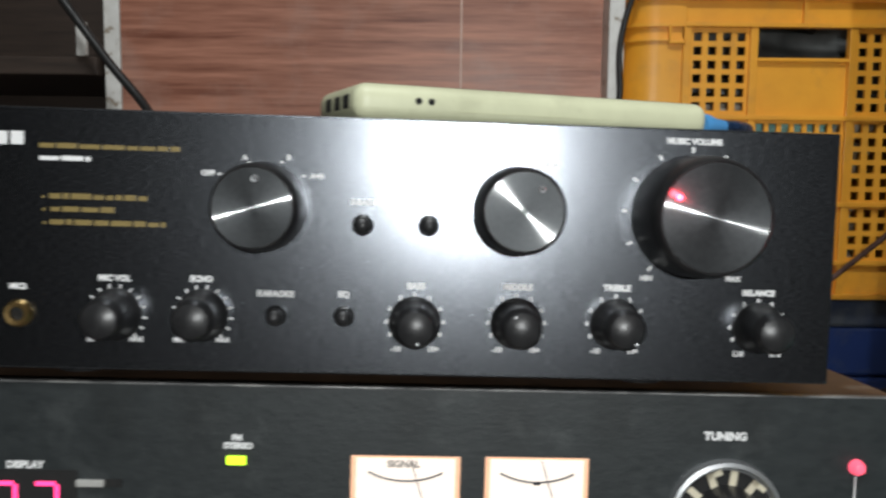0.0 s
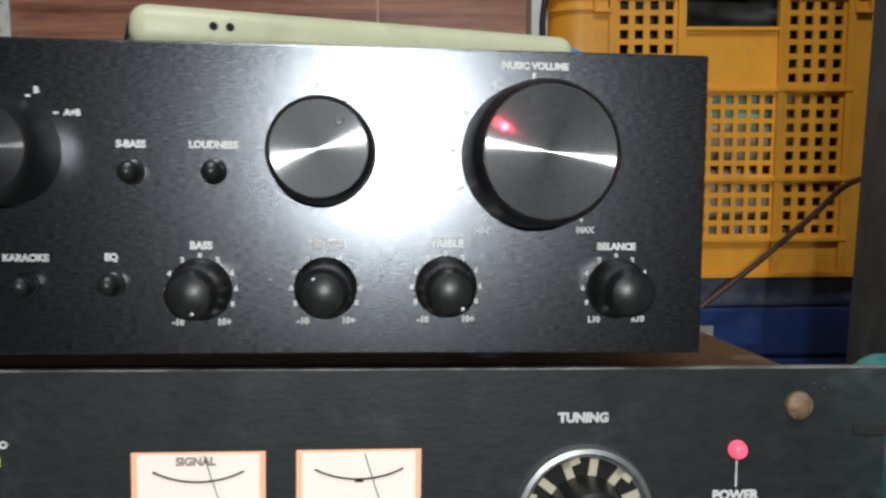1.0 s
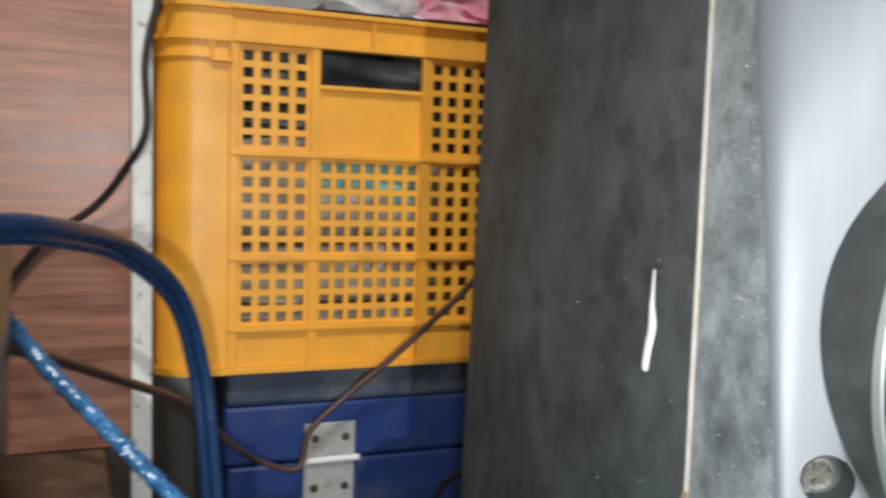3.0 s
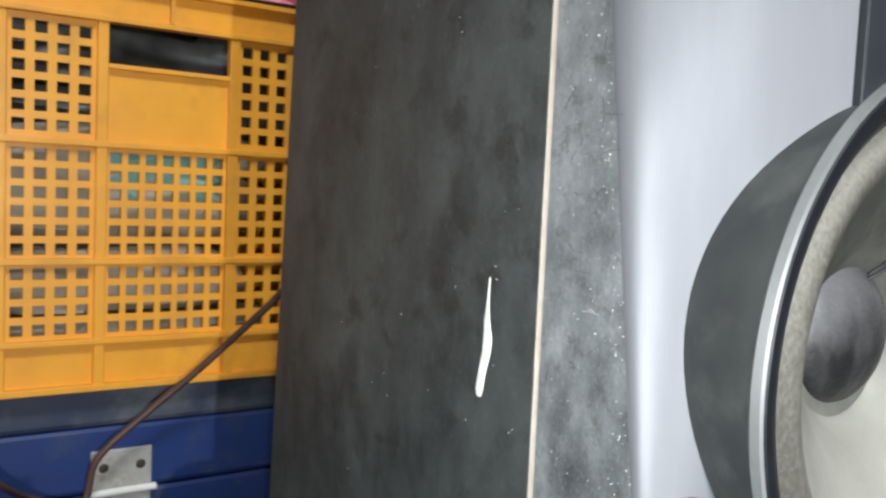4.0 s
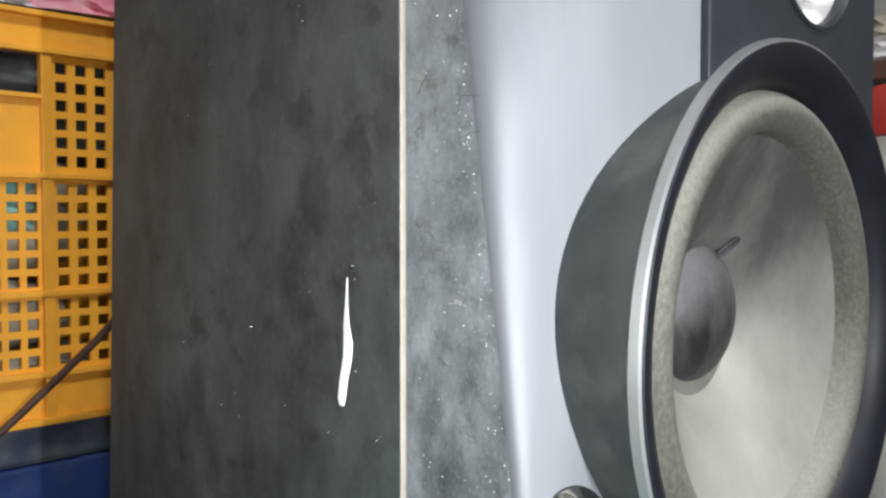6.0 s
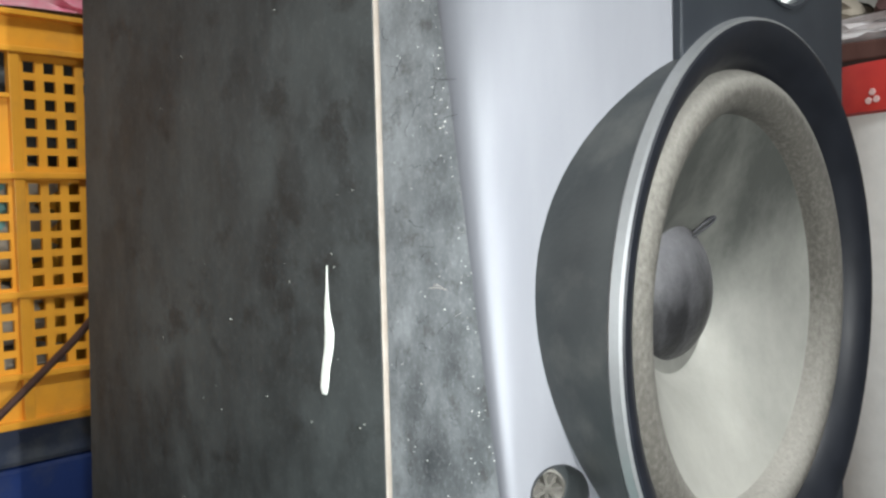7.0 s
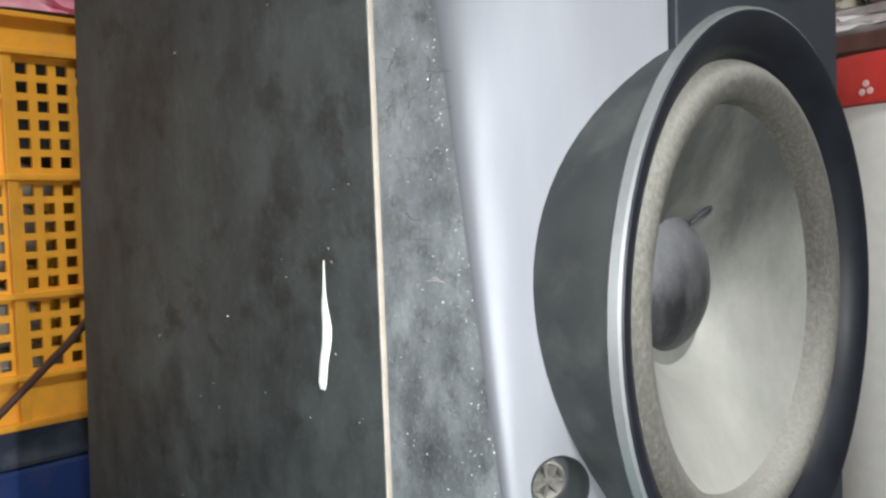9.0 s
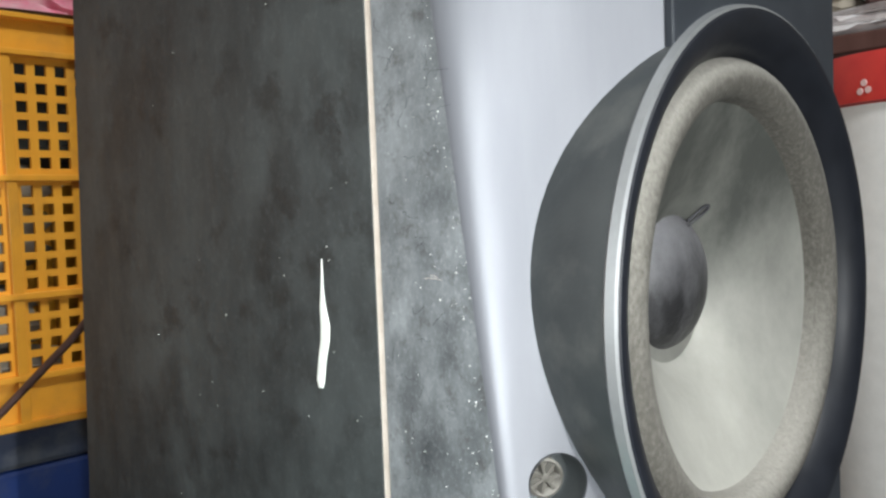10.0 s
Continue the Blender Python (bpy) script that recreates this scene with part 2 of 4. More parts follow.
PLUG = surface("light_blue_plug", (0.08, 0.3, 0.62), (0.06, 0.24, 0.5), 0.4)
# the pale patches are glints of the shiny wrinkles, painted into the colour
SHEATH = surface("blue_sheath_with_glints", (0.01, 0.045, 0.16), (0.06, 0.2, 0.36), 0.12, size=230, wear=(0.6, 0.8, 0.9), wear_size=170, wear_cut=(0.6, 0.66))
BROWN_CABLE = surface("brown_cable", (0.075, 0.038, 0.032), (0.1, 0.055, 0.045), 0.45)
BLACK_CABLE = surface("black_cable", (0.012, 0.012, 0.012), None, 0.45)
RED_LID = surface("red_lid", (0.55, 0.045, 0.035), (0.46, 0.03, 0.03), 0.35)
WHITE_TUB = surface("white_tub", (0.78, 0.77, 0.75), (0.7, 0.69, 0.67), 0.4)
CLOTHS = [surface("teal_cloth", (0.22, 0.45, 0.42), None, 0.95, size=30, bump=0.5), surface("grey_cloth", (0.42, 0.37, 0.3), None, 0.95, size=30, bump=0.5),
          surface("brown_cloth", (0.16, 0.11, 0.08), None, 0.95, size=30, bump=0.5), surface("pink_plastic", (0.75, 0.18, 0.28), (0.7, 0.4, 0.42), 0.5),
          surface("white_plastic", (0.75, 0.74, 0.74), (0.6, 0.55, 0.55), 0.5), surface("yellow_plastic", (0.75, 0.6, 0.04), None, 0.5), surface("pale_joint", (0.62, 0.44, 0.36), (0.5, 0.32, 0.25), 0.5), surface("beige_cloth", (0.42, 0.37, 0.3), (0.26, 0.22, 0.17), 0.95, size=30, bump=0.5)]


# ---- builders ----
def thing(name, label, category, at=(0, 0, 0), group="", kind="", turn=0):
    ob = new(name)
    ob.empty_display_size = 0.02
    ob.matrix_basis = pose(*at, 0, 0, turn)
    return tagged(ob, label, category, group, kind)


def part(name, bm, material, parent=None, label="", at=None, local=False):
    """Links a bmesh (or a mesh that is already made) as one mesh object under a thing or a part."""
    mesh = bm
    if isinstance(bm, bmesh.types.BMesh):
        bmesh.ops.recalc_face_normals(bm, faces=bm.faces)
        mesh = bpy.data.meshes.new(name)
        bm.to_mesh(mesh)
        bm.free()
    if material and not mesh.materials:
        mesh.materials.append(material)
    ob = new(name, mesh)
    if parent:
        ob.parent = parent
        if not local and parent.type == "EMPTY":
            ob.matrix_parent_inverse = parent.matrix_basis.inverted()
    if at:
        ob.matrix_basis = Matrix.Translation(at)
    return tagged(ob, label)


def block(x0, x1, y0, y1, z0, z1, bevel=0.0, bm=None, segments=2):
    bm = bm or bmesh.new()
    made = bmesh.ops.create_cube(bm, size=1.0)["verts"]
    for v in made:
        v.co = Vector(((x0 + x1) / 2 + v.co.x * (x1 - x0), (y0 + y1) / 2 + v.co.y * (y1 - y0), (z0 + z1) / 2 + v.co.z * (z1 - z0)))
    if bevel:
        edges = list({e for v in made for e in v.link_edges})
        bmesh.ops.bevel(bm, geom=edges, offset=bevel, segments=segments, affect="EDGES", profile=0.5)
    return bm


def smooth(bm, angle=40):
    bm.normal_update()
    for f in bm.faces:
        f.smooth = True
    for e in bm.edges:
        if len(e.link_faces) == 2 and e.calc_face_angle(0) > radians(angle):
            e.smooth = False
    return bm


def lathe(profile, segments=64, bm=None, rise=0.0):
    """Turns (radius, depth) round the y axis; depth counts towards -y."""
    bm = bm or bmesh.new()
    rings = []
    for r, d in profile:
        if r < 1e-6:
            rings.append([bm.verts.new((0, -d, 0))])
        else:
            rings.append([bm.verts.new((r * math.cos(a), -d, r * math.sin(a) - rise * d)) for a in (2 * math.pi * k / segments for k in range(segments))])
    for a, b in zip(rings, rings[1:]):
        for k in range(segments):
            n = (k + 1) % segments
            if len(a) == 1 and len(b) == 1:
                continue
            if len(a) == 1:
                bm.faces.new((a[0], b[n], b[k]))
            elif len(b) == 1:
                bm.faces.new((a[k], a[n], b[0]))
            else:
                bm.faces.new((a[k], a[n], b[n], b[k]))
    return smooth(bm, 35)


def moved(bm, x, y, z):
    bmesh.ops.translate(bm, verts=bm.verts, vec=(x, y, z))
    return bm


def prism(outline, heights, bm=None):
    """A body whose plan outline(z) gives points (x, y), stacked at the heights."""
    bm = bm or bmesh.new()
    rows = [[bm.verts.new((x, y, z)) for x, y in outline(z)] for z in heights]
    for a, b in zip(rows, rows[1:]):
        for k in range(len(a)):
            n = (k + 1) % len(a)
            bm.faces.new((a[k], a[n], b[n], b[k]))
    bm.faces.new(rows[0][::-1])
    bm.faces.new(rows[-1])
    return bm


def cable(points, radius, sides=8, steps=10, bm=None, wobble=0.0):
    """A round cable along a smooth line through the points."""
    bm = bm or bmesh.new()
    pts = [Vector(p) for p in points]
    line = []
    for i in range(len(pts) - 1):
        p0, p1, p2, p3 = pts[max(i - 1, 0)], pts[i], pts[i + 1], pts[min(i + 2, len(pts) - 1)]
        for s in range(steps):
            u = s / steps
            line.append(0.5 * ((2 * p1) + (p2 - p0) * u + (2 * p0 - 5 * p1 + 4 * p2 - p3) * u * u + (3 * p1 - p0 - 3 * p2 + p3) * u ** 3))
    line.append(pts[-1])
    rows, side = [], Vector((0.3, 0.2, 0.93))
    for i, p in enumerate(line):
        way = (line[min(i + 1, len(line) - 1)] - line[max(i - 1, 0)]).normalized()
        side = (side - way * side.dot(way)).normalized()
        up = way.cross(side)
        r = radius * (1 + wobble * math.sin(i * 2.1))
        rows.append([bm.verts.new(p + r * (side * math.cos(a) + up * math.sin(a))) for a in (2 * math.pi * k / sides for k in range(sides))])
    for a, b in zip(rows, rows[1:]):
        for k in range(sides):
            n = (k + 1) % sides
            bm.faces.new((a[k], a[n], b[n], b[k]))
    bm.faces.new(rows[0])
    bm.faces.new(rows[-1][::-1])
    return smooth(bm, 60)


LETTERS = {}


def lettering(body, size, material, parent, x, y, z, label="", wide=1.0):
    """A printed word that faces -y, centred on (x, z)."""
    key = (body, size, wide, material.name)
    if key not in LETTERS:
        curve = bpy.data.curves.new("lettering", "FONT")
        curve.body, curve.size, curve.align_x, curve.align_y, curve.resolution_u = body, size, "CENTER", "CENTER", 3
        curve.offset = size * 0.058
        ob = bpy.data.objects.new("lettering", curve)
        mesh = bpy.data.meshes.new_from_object(ob)
        bpy.data.objects.remove(ob)
        mesh.transform(Matrix.Rotation(radians(90), 4, "X") @ Matrix.Diagonal((wide, 1, 1, 1)))
        mesh.name = "lettering"
        LETTERS[key] = mesh
    return part("lettering", LETTERS[key], material, parent, label or f"printed word {body}", at=(x, y, z))


def bar(parent, material, x0, x1, z, height, y, name="print_bar", label="unreadable printed line"):
    rnd, bm, x = random.Random(int(1000 * (x1 + z))), bmesh.new(), x0
    while x < x1 - 0.0005:
        w = min(rnd.uniform(0.0025, 0.0095) if x1 - x0 > 0.01 else 1, x1 - x)
        h = height * rnd.uniform(0.75, 1.0)
        block(x, x + w, y - 0.0001, y + 0.0001, z - height / 2, z - height / 2 + h, bm=bm)
        x += w + 0.0009
    return part(name, bm, material, parent, label)


# ---- room ----
FLOOR_Z = -0.40
tagged(part("floor", block(-2.2, 2.4, -2.6, 1.9, FLOOR_Z - 0.05, FLOOR_Z), CEMENT), "grey cement floor of a cluttered room", "floor", kind="structure")
tagged(part("ceiling", block(-2.2, 2.4, -2.6, 1.9, 2.35, 2.4), WALL), "plain pale plaster ceiling", "ceiling", kind="structure")
tagged(part("wall_north", block(-2.2, 2.4, 1.6, 1.7, FLOOR_Z, 2.35), WALL), "old grey plaster wall", "wall", kind="structure")
tagged(part("wall_south", block(-2.2, 2.4, -2.6, -2.5, FLOOR_Z, 2.35), DARK_WOOD), "dark stained wooden wall", "wall", kind="structure")
tagged(part("wall_west", block(-2.2, -2.1, -2.5, 1.6, FLOOR_Z, 2.35), WALL), "old grey plaster wall", "wall", kind="structure")
tagged(part("wall_east", block(2.3, 2.4, -2.5, 1.6, FLOOR_Z, 2.35), WALL), "old grey plaster wall", "wall", kind="structure")


# ---- wooden partition behind the amplifier ----
def build_partition():
    root = thing("wood_partition", "red-brown woodgrain board with chipped white posts on each side", "partition", (-0.29, 0.88, FLOOR_Z))
    part("board", block(-0.632, 0.052, 0.86, 0.875, -0.03, 1.2), WOOD, root)
    part("base_board", block(-0.632, 0.052, 0.862, 0.882, FLOOR_Z, -0.031), DARK_WOOD, root, "dark stained base board")
    part("post", block(-0.655, -0.6325, 0.856, 0.885, FLOOR_Z, 1.2, 0.002), PAINT, root, "chipped white painted post")
    part("post", block(0.0525, 0.074, 0.815, 0.885, FLOOR_Z, 1.2, 0.002), PAINT, root, "chipped white painted post")
    part("batten", block(-0.150, -0.1472, 0.8592, 0.8598, -0.03, 1.2), CLOTHS[6], root, "thin pale joint line")


build_partition()

niche = thing("dark_cabinet", "dark stained wooden cabinet beside the partition", "cabinet", (-1.0, 0.95, FLOOR_Z))
part("side", block(-1.40, -1.38, 0.80, 1.30, FLOOR_Z, 1.2), DARK_WOOD, niche)
part("back", block(-1.38, -0.66, 1.28, 1.30, FLOOR_Z, 1.2), DARK_WOOD, niche)
part("shelf", block(-1.379, -0.66, 0.84, 1.28, 0.36, 0.385, 0.002), DARK_WOOD, niche)
part("strip", block(-0.684, -0.670, 0.83, 0.84, 0.3855, 0.432, 0.002), PAINT, niche, "short pale strip")

# ---- table and stand ----
# the table and the two units on it lean back a little and stand askew to the wall
LEAN = Matrix.Translation((-0.0006, 0.0013, 0.2006)) @ Matrix.Rotation(radians(3.772), 4, Vector((-2.62, 1.19, 2.44))) @ Matrix.Translation((0, 0, -0.2))


def leaning(root, fixed=("front_panel", "lid", "cover", "foot", "worn_edge", "ear_slot", "tabletop", "leg")):
    """Spaces the controls on a unit's panel, then leans the unit with the table."""
    for ob in root.children:
        if ob.name.split(".")[0] in fixed:
            continue
        c = ob.matrix_basis @ (sum((Vector(b) for b in ob.bound_box), Vector()) / 8)
        x, h = c.x, c.z - 0.15
        ob.matrix_basis = Matrix.Translation((0.001 + 0.0073 * x + 0.0974 * x * x - 0.0048 * h + 0.1121 * x * h, 0,
                                              0.0002 + 0.0117 * x + 0.0035 * x * x - 0.0137 * h + 0.1162 * x * h)) @ ob.matrix_basis
    root.matrix_basis = LEAN @ root.matrix_basis


table = thing("low_table", "worn brown wooden table under the stereo units", "table", (-0.25, 0.2, FLOOR_Z))
part("tabletop", block(-0.62, 0.07, 0.0, 0.42, -0.03, 0.0, 0.003), TABLE, table)
for x in (-0.59, 0.04):
    for y in (0.03, 0.39):
        part("leg", block(x - 0.02, x + 0.02, y - 0.02, y + 0.02, FLOOR_Z - 0.02, -0.031, 0.002), DARK_WOOD, table)
leaning(table)
stand = thing("speaker_stand", "dark wooden box stand under the loudspeaker", "stand", (0.4, 0.25, FLOOR_Z))
part("top", block(0.272, 0.53, 0.055, 0.42, -0.02, 0.0, 0.002), DARK_WOOD, stand)
for x in (0.29, 0.51):
    for y in (0.08, 0.39):
        part("leg", block(x - 0.018, x + 0.018, y - 0.018, y + 0.018, FLOOR_Z, -0.021, 0.002), DARK_WOOD, stand)


# ---- tuner ----
def build_tuner():
    root = thing("radio_tuner", "dusty slate-grey rack radio tuner with two lit meters", "tuner", (-0.2, 0.15, 0.0))
    fy = 0.005
    face = block(-0.50, 0.078, fy, 0.009, 0.012, 0.1435, 0.0006, segments=1)
    part("front_panel", face, TUNER, root)
    part("worn_edge", block(-0.4995, 0.0775, fy - 0.0003, fy + 0.0035, 0.1429, 0.1437, 0.0002), WORN, root, "bright worn top edge")
    part("cover", block(-0.465, 0.046, 0.0095, 0.36, 0.012, 0.1405, 0.002), TUNER_LID, root, "rusty brown metal cover")
    for x in (-0.43, 0.01):
        for y in (0.05, 0.32):
            part("foot", moved(block(-0.012, 0.012, -0.012, 0.012, 0, 0.0118, 0.002), x, y, 0), KNOB, root)
    # ear slot
    part("ear_slot", block(0.064, 0.0782, fy - 0.0006, fy + 0.003, 0.1165, 0.1215, 0.0005), BLACK, root, "open screw slot in the rack ear")
    part("screw", moved(lathe([(0.0, 0.0034), (0.0035, 0.003), (0.0052, 0.0016), (0.0055, 0)], 24), 0.0405, fy, 0.1278), TAN, root, "corroded brass screw head")
    # meters
    for x0, x1, word in ((-0.2135, -0.1655, "SIGNAL"), (-0.1525, -0.1065, "")):
        w, xm = x1 - x0, (x0 + x1) / 2
        m = part("meter", block(x0, x1, fy - 0.0004, fy + 0.002, 0.066, 0.113), METER_EDGE, root, "orange-lit edge of a signal meter")
        part("dial", block(x0 + 0.0022, x1 - 0.0022, fy - 0.0007, fy - 0.0003, 0.068, 0.1122), METER, m, "glowing cream dial face")
        arc = bmesh.new()
        pts = [(xm + 0.036 * math.sin(a), fy - 0.0009, 0.138 - 0.036 * math.cos(a)) for a in (radians(-27 + 5.4 * k) for k in range(11))]
        cable(pts, 0.0004, 5, 2, arc)
        part("scale_arc", arc, INK, m)
        part("needle", cable([(xm + 0.002, fy - 0.0012, 0.112), (xm + 0.0045, fy - 0.0012, 0.104), (xm + 0.008, fy - 0.0012, 0.093)], 0.0002, 5, 2), INK, m)
        if word:
            lettering(word, 0.0042, FADED, m, xm - 0.001, fy - 0.0008, 0.1095)
        else:
            part("mark", block(xm - 0.0016, xm + 0.0016, fy - 0.0009, fy - 0.0006, 0.1008, 0.1024), INK, m)
    # tuning knob with its marked ring
    dial = part("tuning_dial", lathe([(0.0, 0.002), (0.0225, 0.002), (0.024, 0.0045), (0.0258, 0.004), (0.0265, 0.0)], 64), RING, root, "grey metal ring round the tuning knob", at=(-0.043, fy, 0.087))
    part("dark_ring", lathe([(0.0, 0.0024), (0.0222, 0.0024), (0.0222, 0.0018)], 64), BLACK, dial)
    for k in range(12):
        a = radians(30 * k + 8)
        tick = block(-0.0016, 0.0016, -0.003, -0.0023, 0.0135, 0.022)
        if k % 2:
            block(-0.0016, 0.0055, -0.003, -0.0023, 0.0196, 0.022, bm=tick)
        bmesh.ops.rotate(tick, verts=tick.verts, matrix=Matrix.Rotation(a, 3, "Y"))
        part("dial_mark", tick, CREAM, dial)
    part("tuning_knob", lathe([(0.0, 0.02), (0.0125, 0.0195), (0.0145, 0.017), (0.0155, 0.0)], 48), KNOB, root, at=(-0.043, fy - 0.0025, 0.087))
    # lamps and words
    part("power_lamp", moved(lathe([(0.0, 0.005), (0.0022, 0.0042), (0.0034, 0.002), (0.0036, 0)], 24), 0.0168, fy, 0.1108), RED_LED, root, "glowing red power lamp")
    bar(root, WHITE, 0.0164, 0.0171, 0.1015, 0.011, fy - 0.0001, "print_line", "thin white printed line")
    lettering("POWER", 0.0052, WHITE, root, 0.0165, fy - 0.0003, 0.0925)
    lettering("TUNING", 0.0050, WHITE, root, -0.0435, fy - 0.0003, 0.1243)
    lettering("FM", 0.0036, WHITE, root, -0.2655, fy - 0.0003, 0.1215)
    lettering("STEREO", 0.0036, WHITE, root, -0.265, fy - 0.0003, 0.1178)
    part("stereo_lamp", block(-0.2703, -0.2618, fy - 0.0012, fy, 0.1092, 0.1132, 0.0005), GREEN_LED, root, "lit yellow-green stereo lamp")
    lettering("DISPLAY", 0.0042, WHITE, root, -0.362, fy - 0.0003, 0.108)
    part("display_window", block(-0.42, -0.342, fy - 0.0006, fy, 0.077, 0.105), BLACK, root, "black display window")

    def digit(x, segments):
        places = {"a": (0, 0.009, 1), "b": (0.005, 0.0045, 0), "c": (0.005, -0.0045, 0), "d": (0, -0.009, 1), "e": (-0.005, -0.0045, 0), "f": (-0.005, 0.0045, 0), "g": (0, 0, 1)}
        for s in segments:
            dx, dz, flat = places[s]
            w, h = (0.0042, 0.0009) if flat else (0.0009, 0.0038)
            part("digit_segment", block(x + dx - w, x + dx + w, fy - 0.001, fy - 0.0006, 0.0905 + dz - h, 0.0905 + dz + h), DIGIT, root, "glowing red digit segment")

    for x, seg in ((-0.353, "abc"), (-0.372, "abcdef"), (-0.391, "abcdef")):
        digit(x, seg)
    part("slide_switch", block(-0.3385, -0.3265, fy - 0.002, fy, 0.0985, 0.1015, 0.0004), STEEL, root, "small grey slide switch")
    part("switch_slot", block(-0.3264, -0.3185, fy - 0.0007, fy, 0.0983, 0.1017), BLACK, root)
    leaning(root)
    specks, rnd = bmesh.new(), random.Random(3)
    for k in range(70):
        x, z, r = rnd.uniform(-0.42, 0.07), rnd.uniform(0.07, 0.142), rnd.choice((0.00018, 0.00025, 0.0004))
        block(x - r, x + r, fy - 0.0002, fy + 0.0001, z - r * rnd.uniform(0.5, 1.2), z + r, bm=specks)
    tagged(part("dust_specks", specks, WORN, root, "pale dust specks"), kind="stuff")


build_tuner()


# ---- amplifier ----
AMP_X, AMP_Z0, AMP_Z1 = -0.435, 0.150, 0.260


def build_amplifier():
    root = thing("stereo_amplifier", "black brushed-aluminium karaoke amplifier with round knobs, standing on the tuner", "amplifier", (-0.22, 0.15, 0.1435))
    part("front_panel", block(AMP_X, 0.0, 0.0, 0.006, AMP_Z0, AMP_Z1, 0.0008), AMP, root)
    part("lid", block(AMP_X + 0.002, -0.002, 0.0065, 0.33, 0.153, 0.2605, 0.0015), AMP_LID, root, "black painted steel cover")
    for x in (-0.40, -0.335, -0.075, -0.035):
        part("foot", lathe([(0, 0.0), (0.011, 0.0), (0.0125, 0.009), (0.0, 0.009)], 24), KNOB, root, at=(0, 0, 0)).matrix_basis = Matrix.Translation((x, 0.035 if x in (-0.335, -0.075) else 0.28, 0.1437)) @ Matrix.Rotation(radians(-90), 4, "X")
    y = -0.0002

    def big_knob(x, z, r, depth, name, dot, lit=False):
        k = part(name, lathe([(r * 1.19, 0.0), (r * 1.17, depth * 0.25), (r * 1.13, depth * 0.75), (r * 1.06, depth * 0.97), (r * 1.02, depth), (r, depth - 0.0006), (0.0, depth - 0.0006)], 96), KNOB, root, at=(x, 0, z))
        part("knob_face", lathe([(r * 0.995, depth - 0.0009), (r * 0.985, depth - 0.0001), (0.0, depth - 0.0001)], 96), SPUN, k, "spun grey metal knob face")
        if lit:
            part("pointer_lamp", moved(lathe([(0, 0.0012), (0.0009, 0.0010), (0.0014, 0.0)], 16), dot[0], -depth, dot[1]), RED_GLOW, k, "glowing red pointer lamp")
        else:
            part("pointer", moved(lathe([(0.0006, 0.0004), (0.0012, 0.0006), (0.0015, 0.0003), (0.0015, -0.0003)], 16), dot[0], -depth, dot[1]), RING, k, "small round pointer mark")

    big_knob(-0.2515, 0.2268, 0.0160, 0.024, "speaker_selector_knob", (0.001, 0.0115))
    big_knob(-0.1405, 0.2262, 0.0160, 0.024, "function_knob", (0.0067, 0.0092))
    big_knob(-0.0645, 0.2245, 0.0221, 0.031, "volume_knob", (-0.0155, 0.0077), True)

    small = lathe([(0.0112, 0.0), (0.0112, 0.002), (0.0104, 0.003), (0.0094, 0.006), (0.0088, 0.015), (0.0086, 0.0185), (0.007, 0.0212), (0.004, 0.0225), (0.0, 0.0229)], 40)
    mesh = bpy.data.meshes.new("tone_knob")
    small.to_mesh(mesh)
    small.free()
    mesh.materials.append(KNOB)
    tone = (("BASS", -0.185), ("MIDDLE", -0.1402), ("TREBLE", -0.0965))
    for i, (word, x) in enumerate(tone):
        k = part("tone_knob", mesh, None, root, at=(x, 0, 0.1763))
        part("pointer", moved(lathe([(0.0, 0.0003), (0.0008, 0.0)], 10), (0.001, -0.003, 0.004)[i], -0.0216, (-0.006, 0.005, -0.0055)[i]), RING, k)
        lettering(word, 0.0036, WHITE, root, x + 0.0005, y, 0.1922)
        lettering("-10", 0.0031, WHITE, root, x - 0.0085, y, 0.1640)
        lettering("10+", 0.0031, WHITE, root, x + 0.0080, y, 0.1640)
        for a, s in ((-118, "8"), (-90, "6"), (-62, "4"), (-30, "2"), (0, "0"), (30, "2"), (62, "4"), (90, "6"), (118, "8")):
            lettering(s, 0.0026, WHITE, root, x + 0.0125 * math.sin(radians(a)), y, 0.1763 + 0.0122 * math.cos(radians(a)))
    k = part("balance_knob", mesh, None, root, at=(-0.0335, 0, 0.1752))
    lettering("BELANCE", 0.0034, WHITE, root, -0.0335, y, 0.1905)
    lettering("L10", 0.0030, WHITE, root, -0.0415, y, 0.1632)
    lettering("R10", 0.0030, WHITE, root, -0.0250, y, 0.1632)
    for a, s in ((-118, "8"), (-90, "6"), (-62, "4"), (-30, "2"), (0, "0"), (30, "2"), (62, "4"), (90, "6"), (118, "8")):
        lettering(s, 0.0025, WHITE, root, -0.0335 + 0.0122 * math.sin(radians(a)), y, 0.1752 + 0.0118 * math.cos(radians(a)))
    for word, x in (("MIC VOL", -0.3165), ("ECHO", -0.2785)):
        k = part("microphone_knob", mesh, None, root, at=(x, 0, 0.1785))
        lettering(word, 0.0034, WHITE, root, x, y, 0.1945)
        lettering("MIN", 0.0026, WHITE, root, x - 0.0105, y, 0.1672)
        lettering("MAX", 0.0026, WHITE, root, x + 0.0085, y, 0.1672)
        for j in range(14):
            a = radians(-140 + 280 * j / 13)
            part("scale_mark", block(-0.0004, 0.0004, -0.0002, 0, -0.0009, 0.0009), WHITE, root, at=(0, 0, 0)).matrix_basis = Matrix.Translation((x + 0.0125 * math.sin(a), 0, 0.1785 + 0.0125 * math.cos(a))) @ Matrix.Rotation(a, 4, "Y")
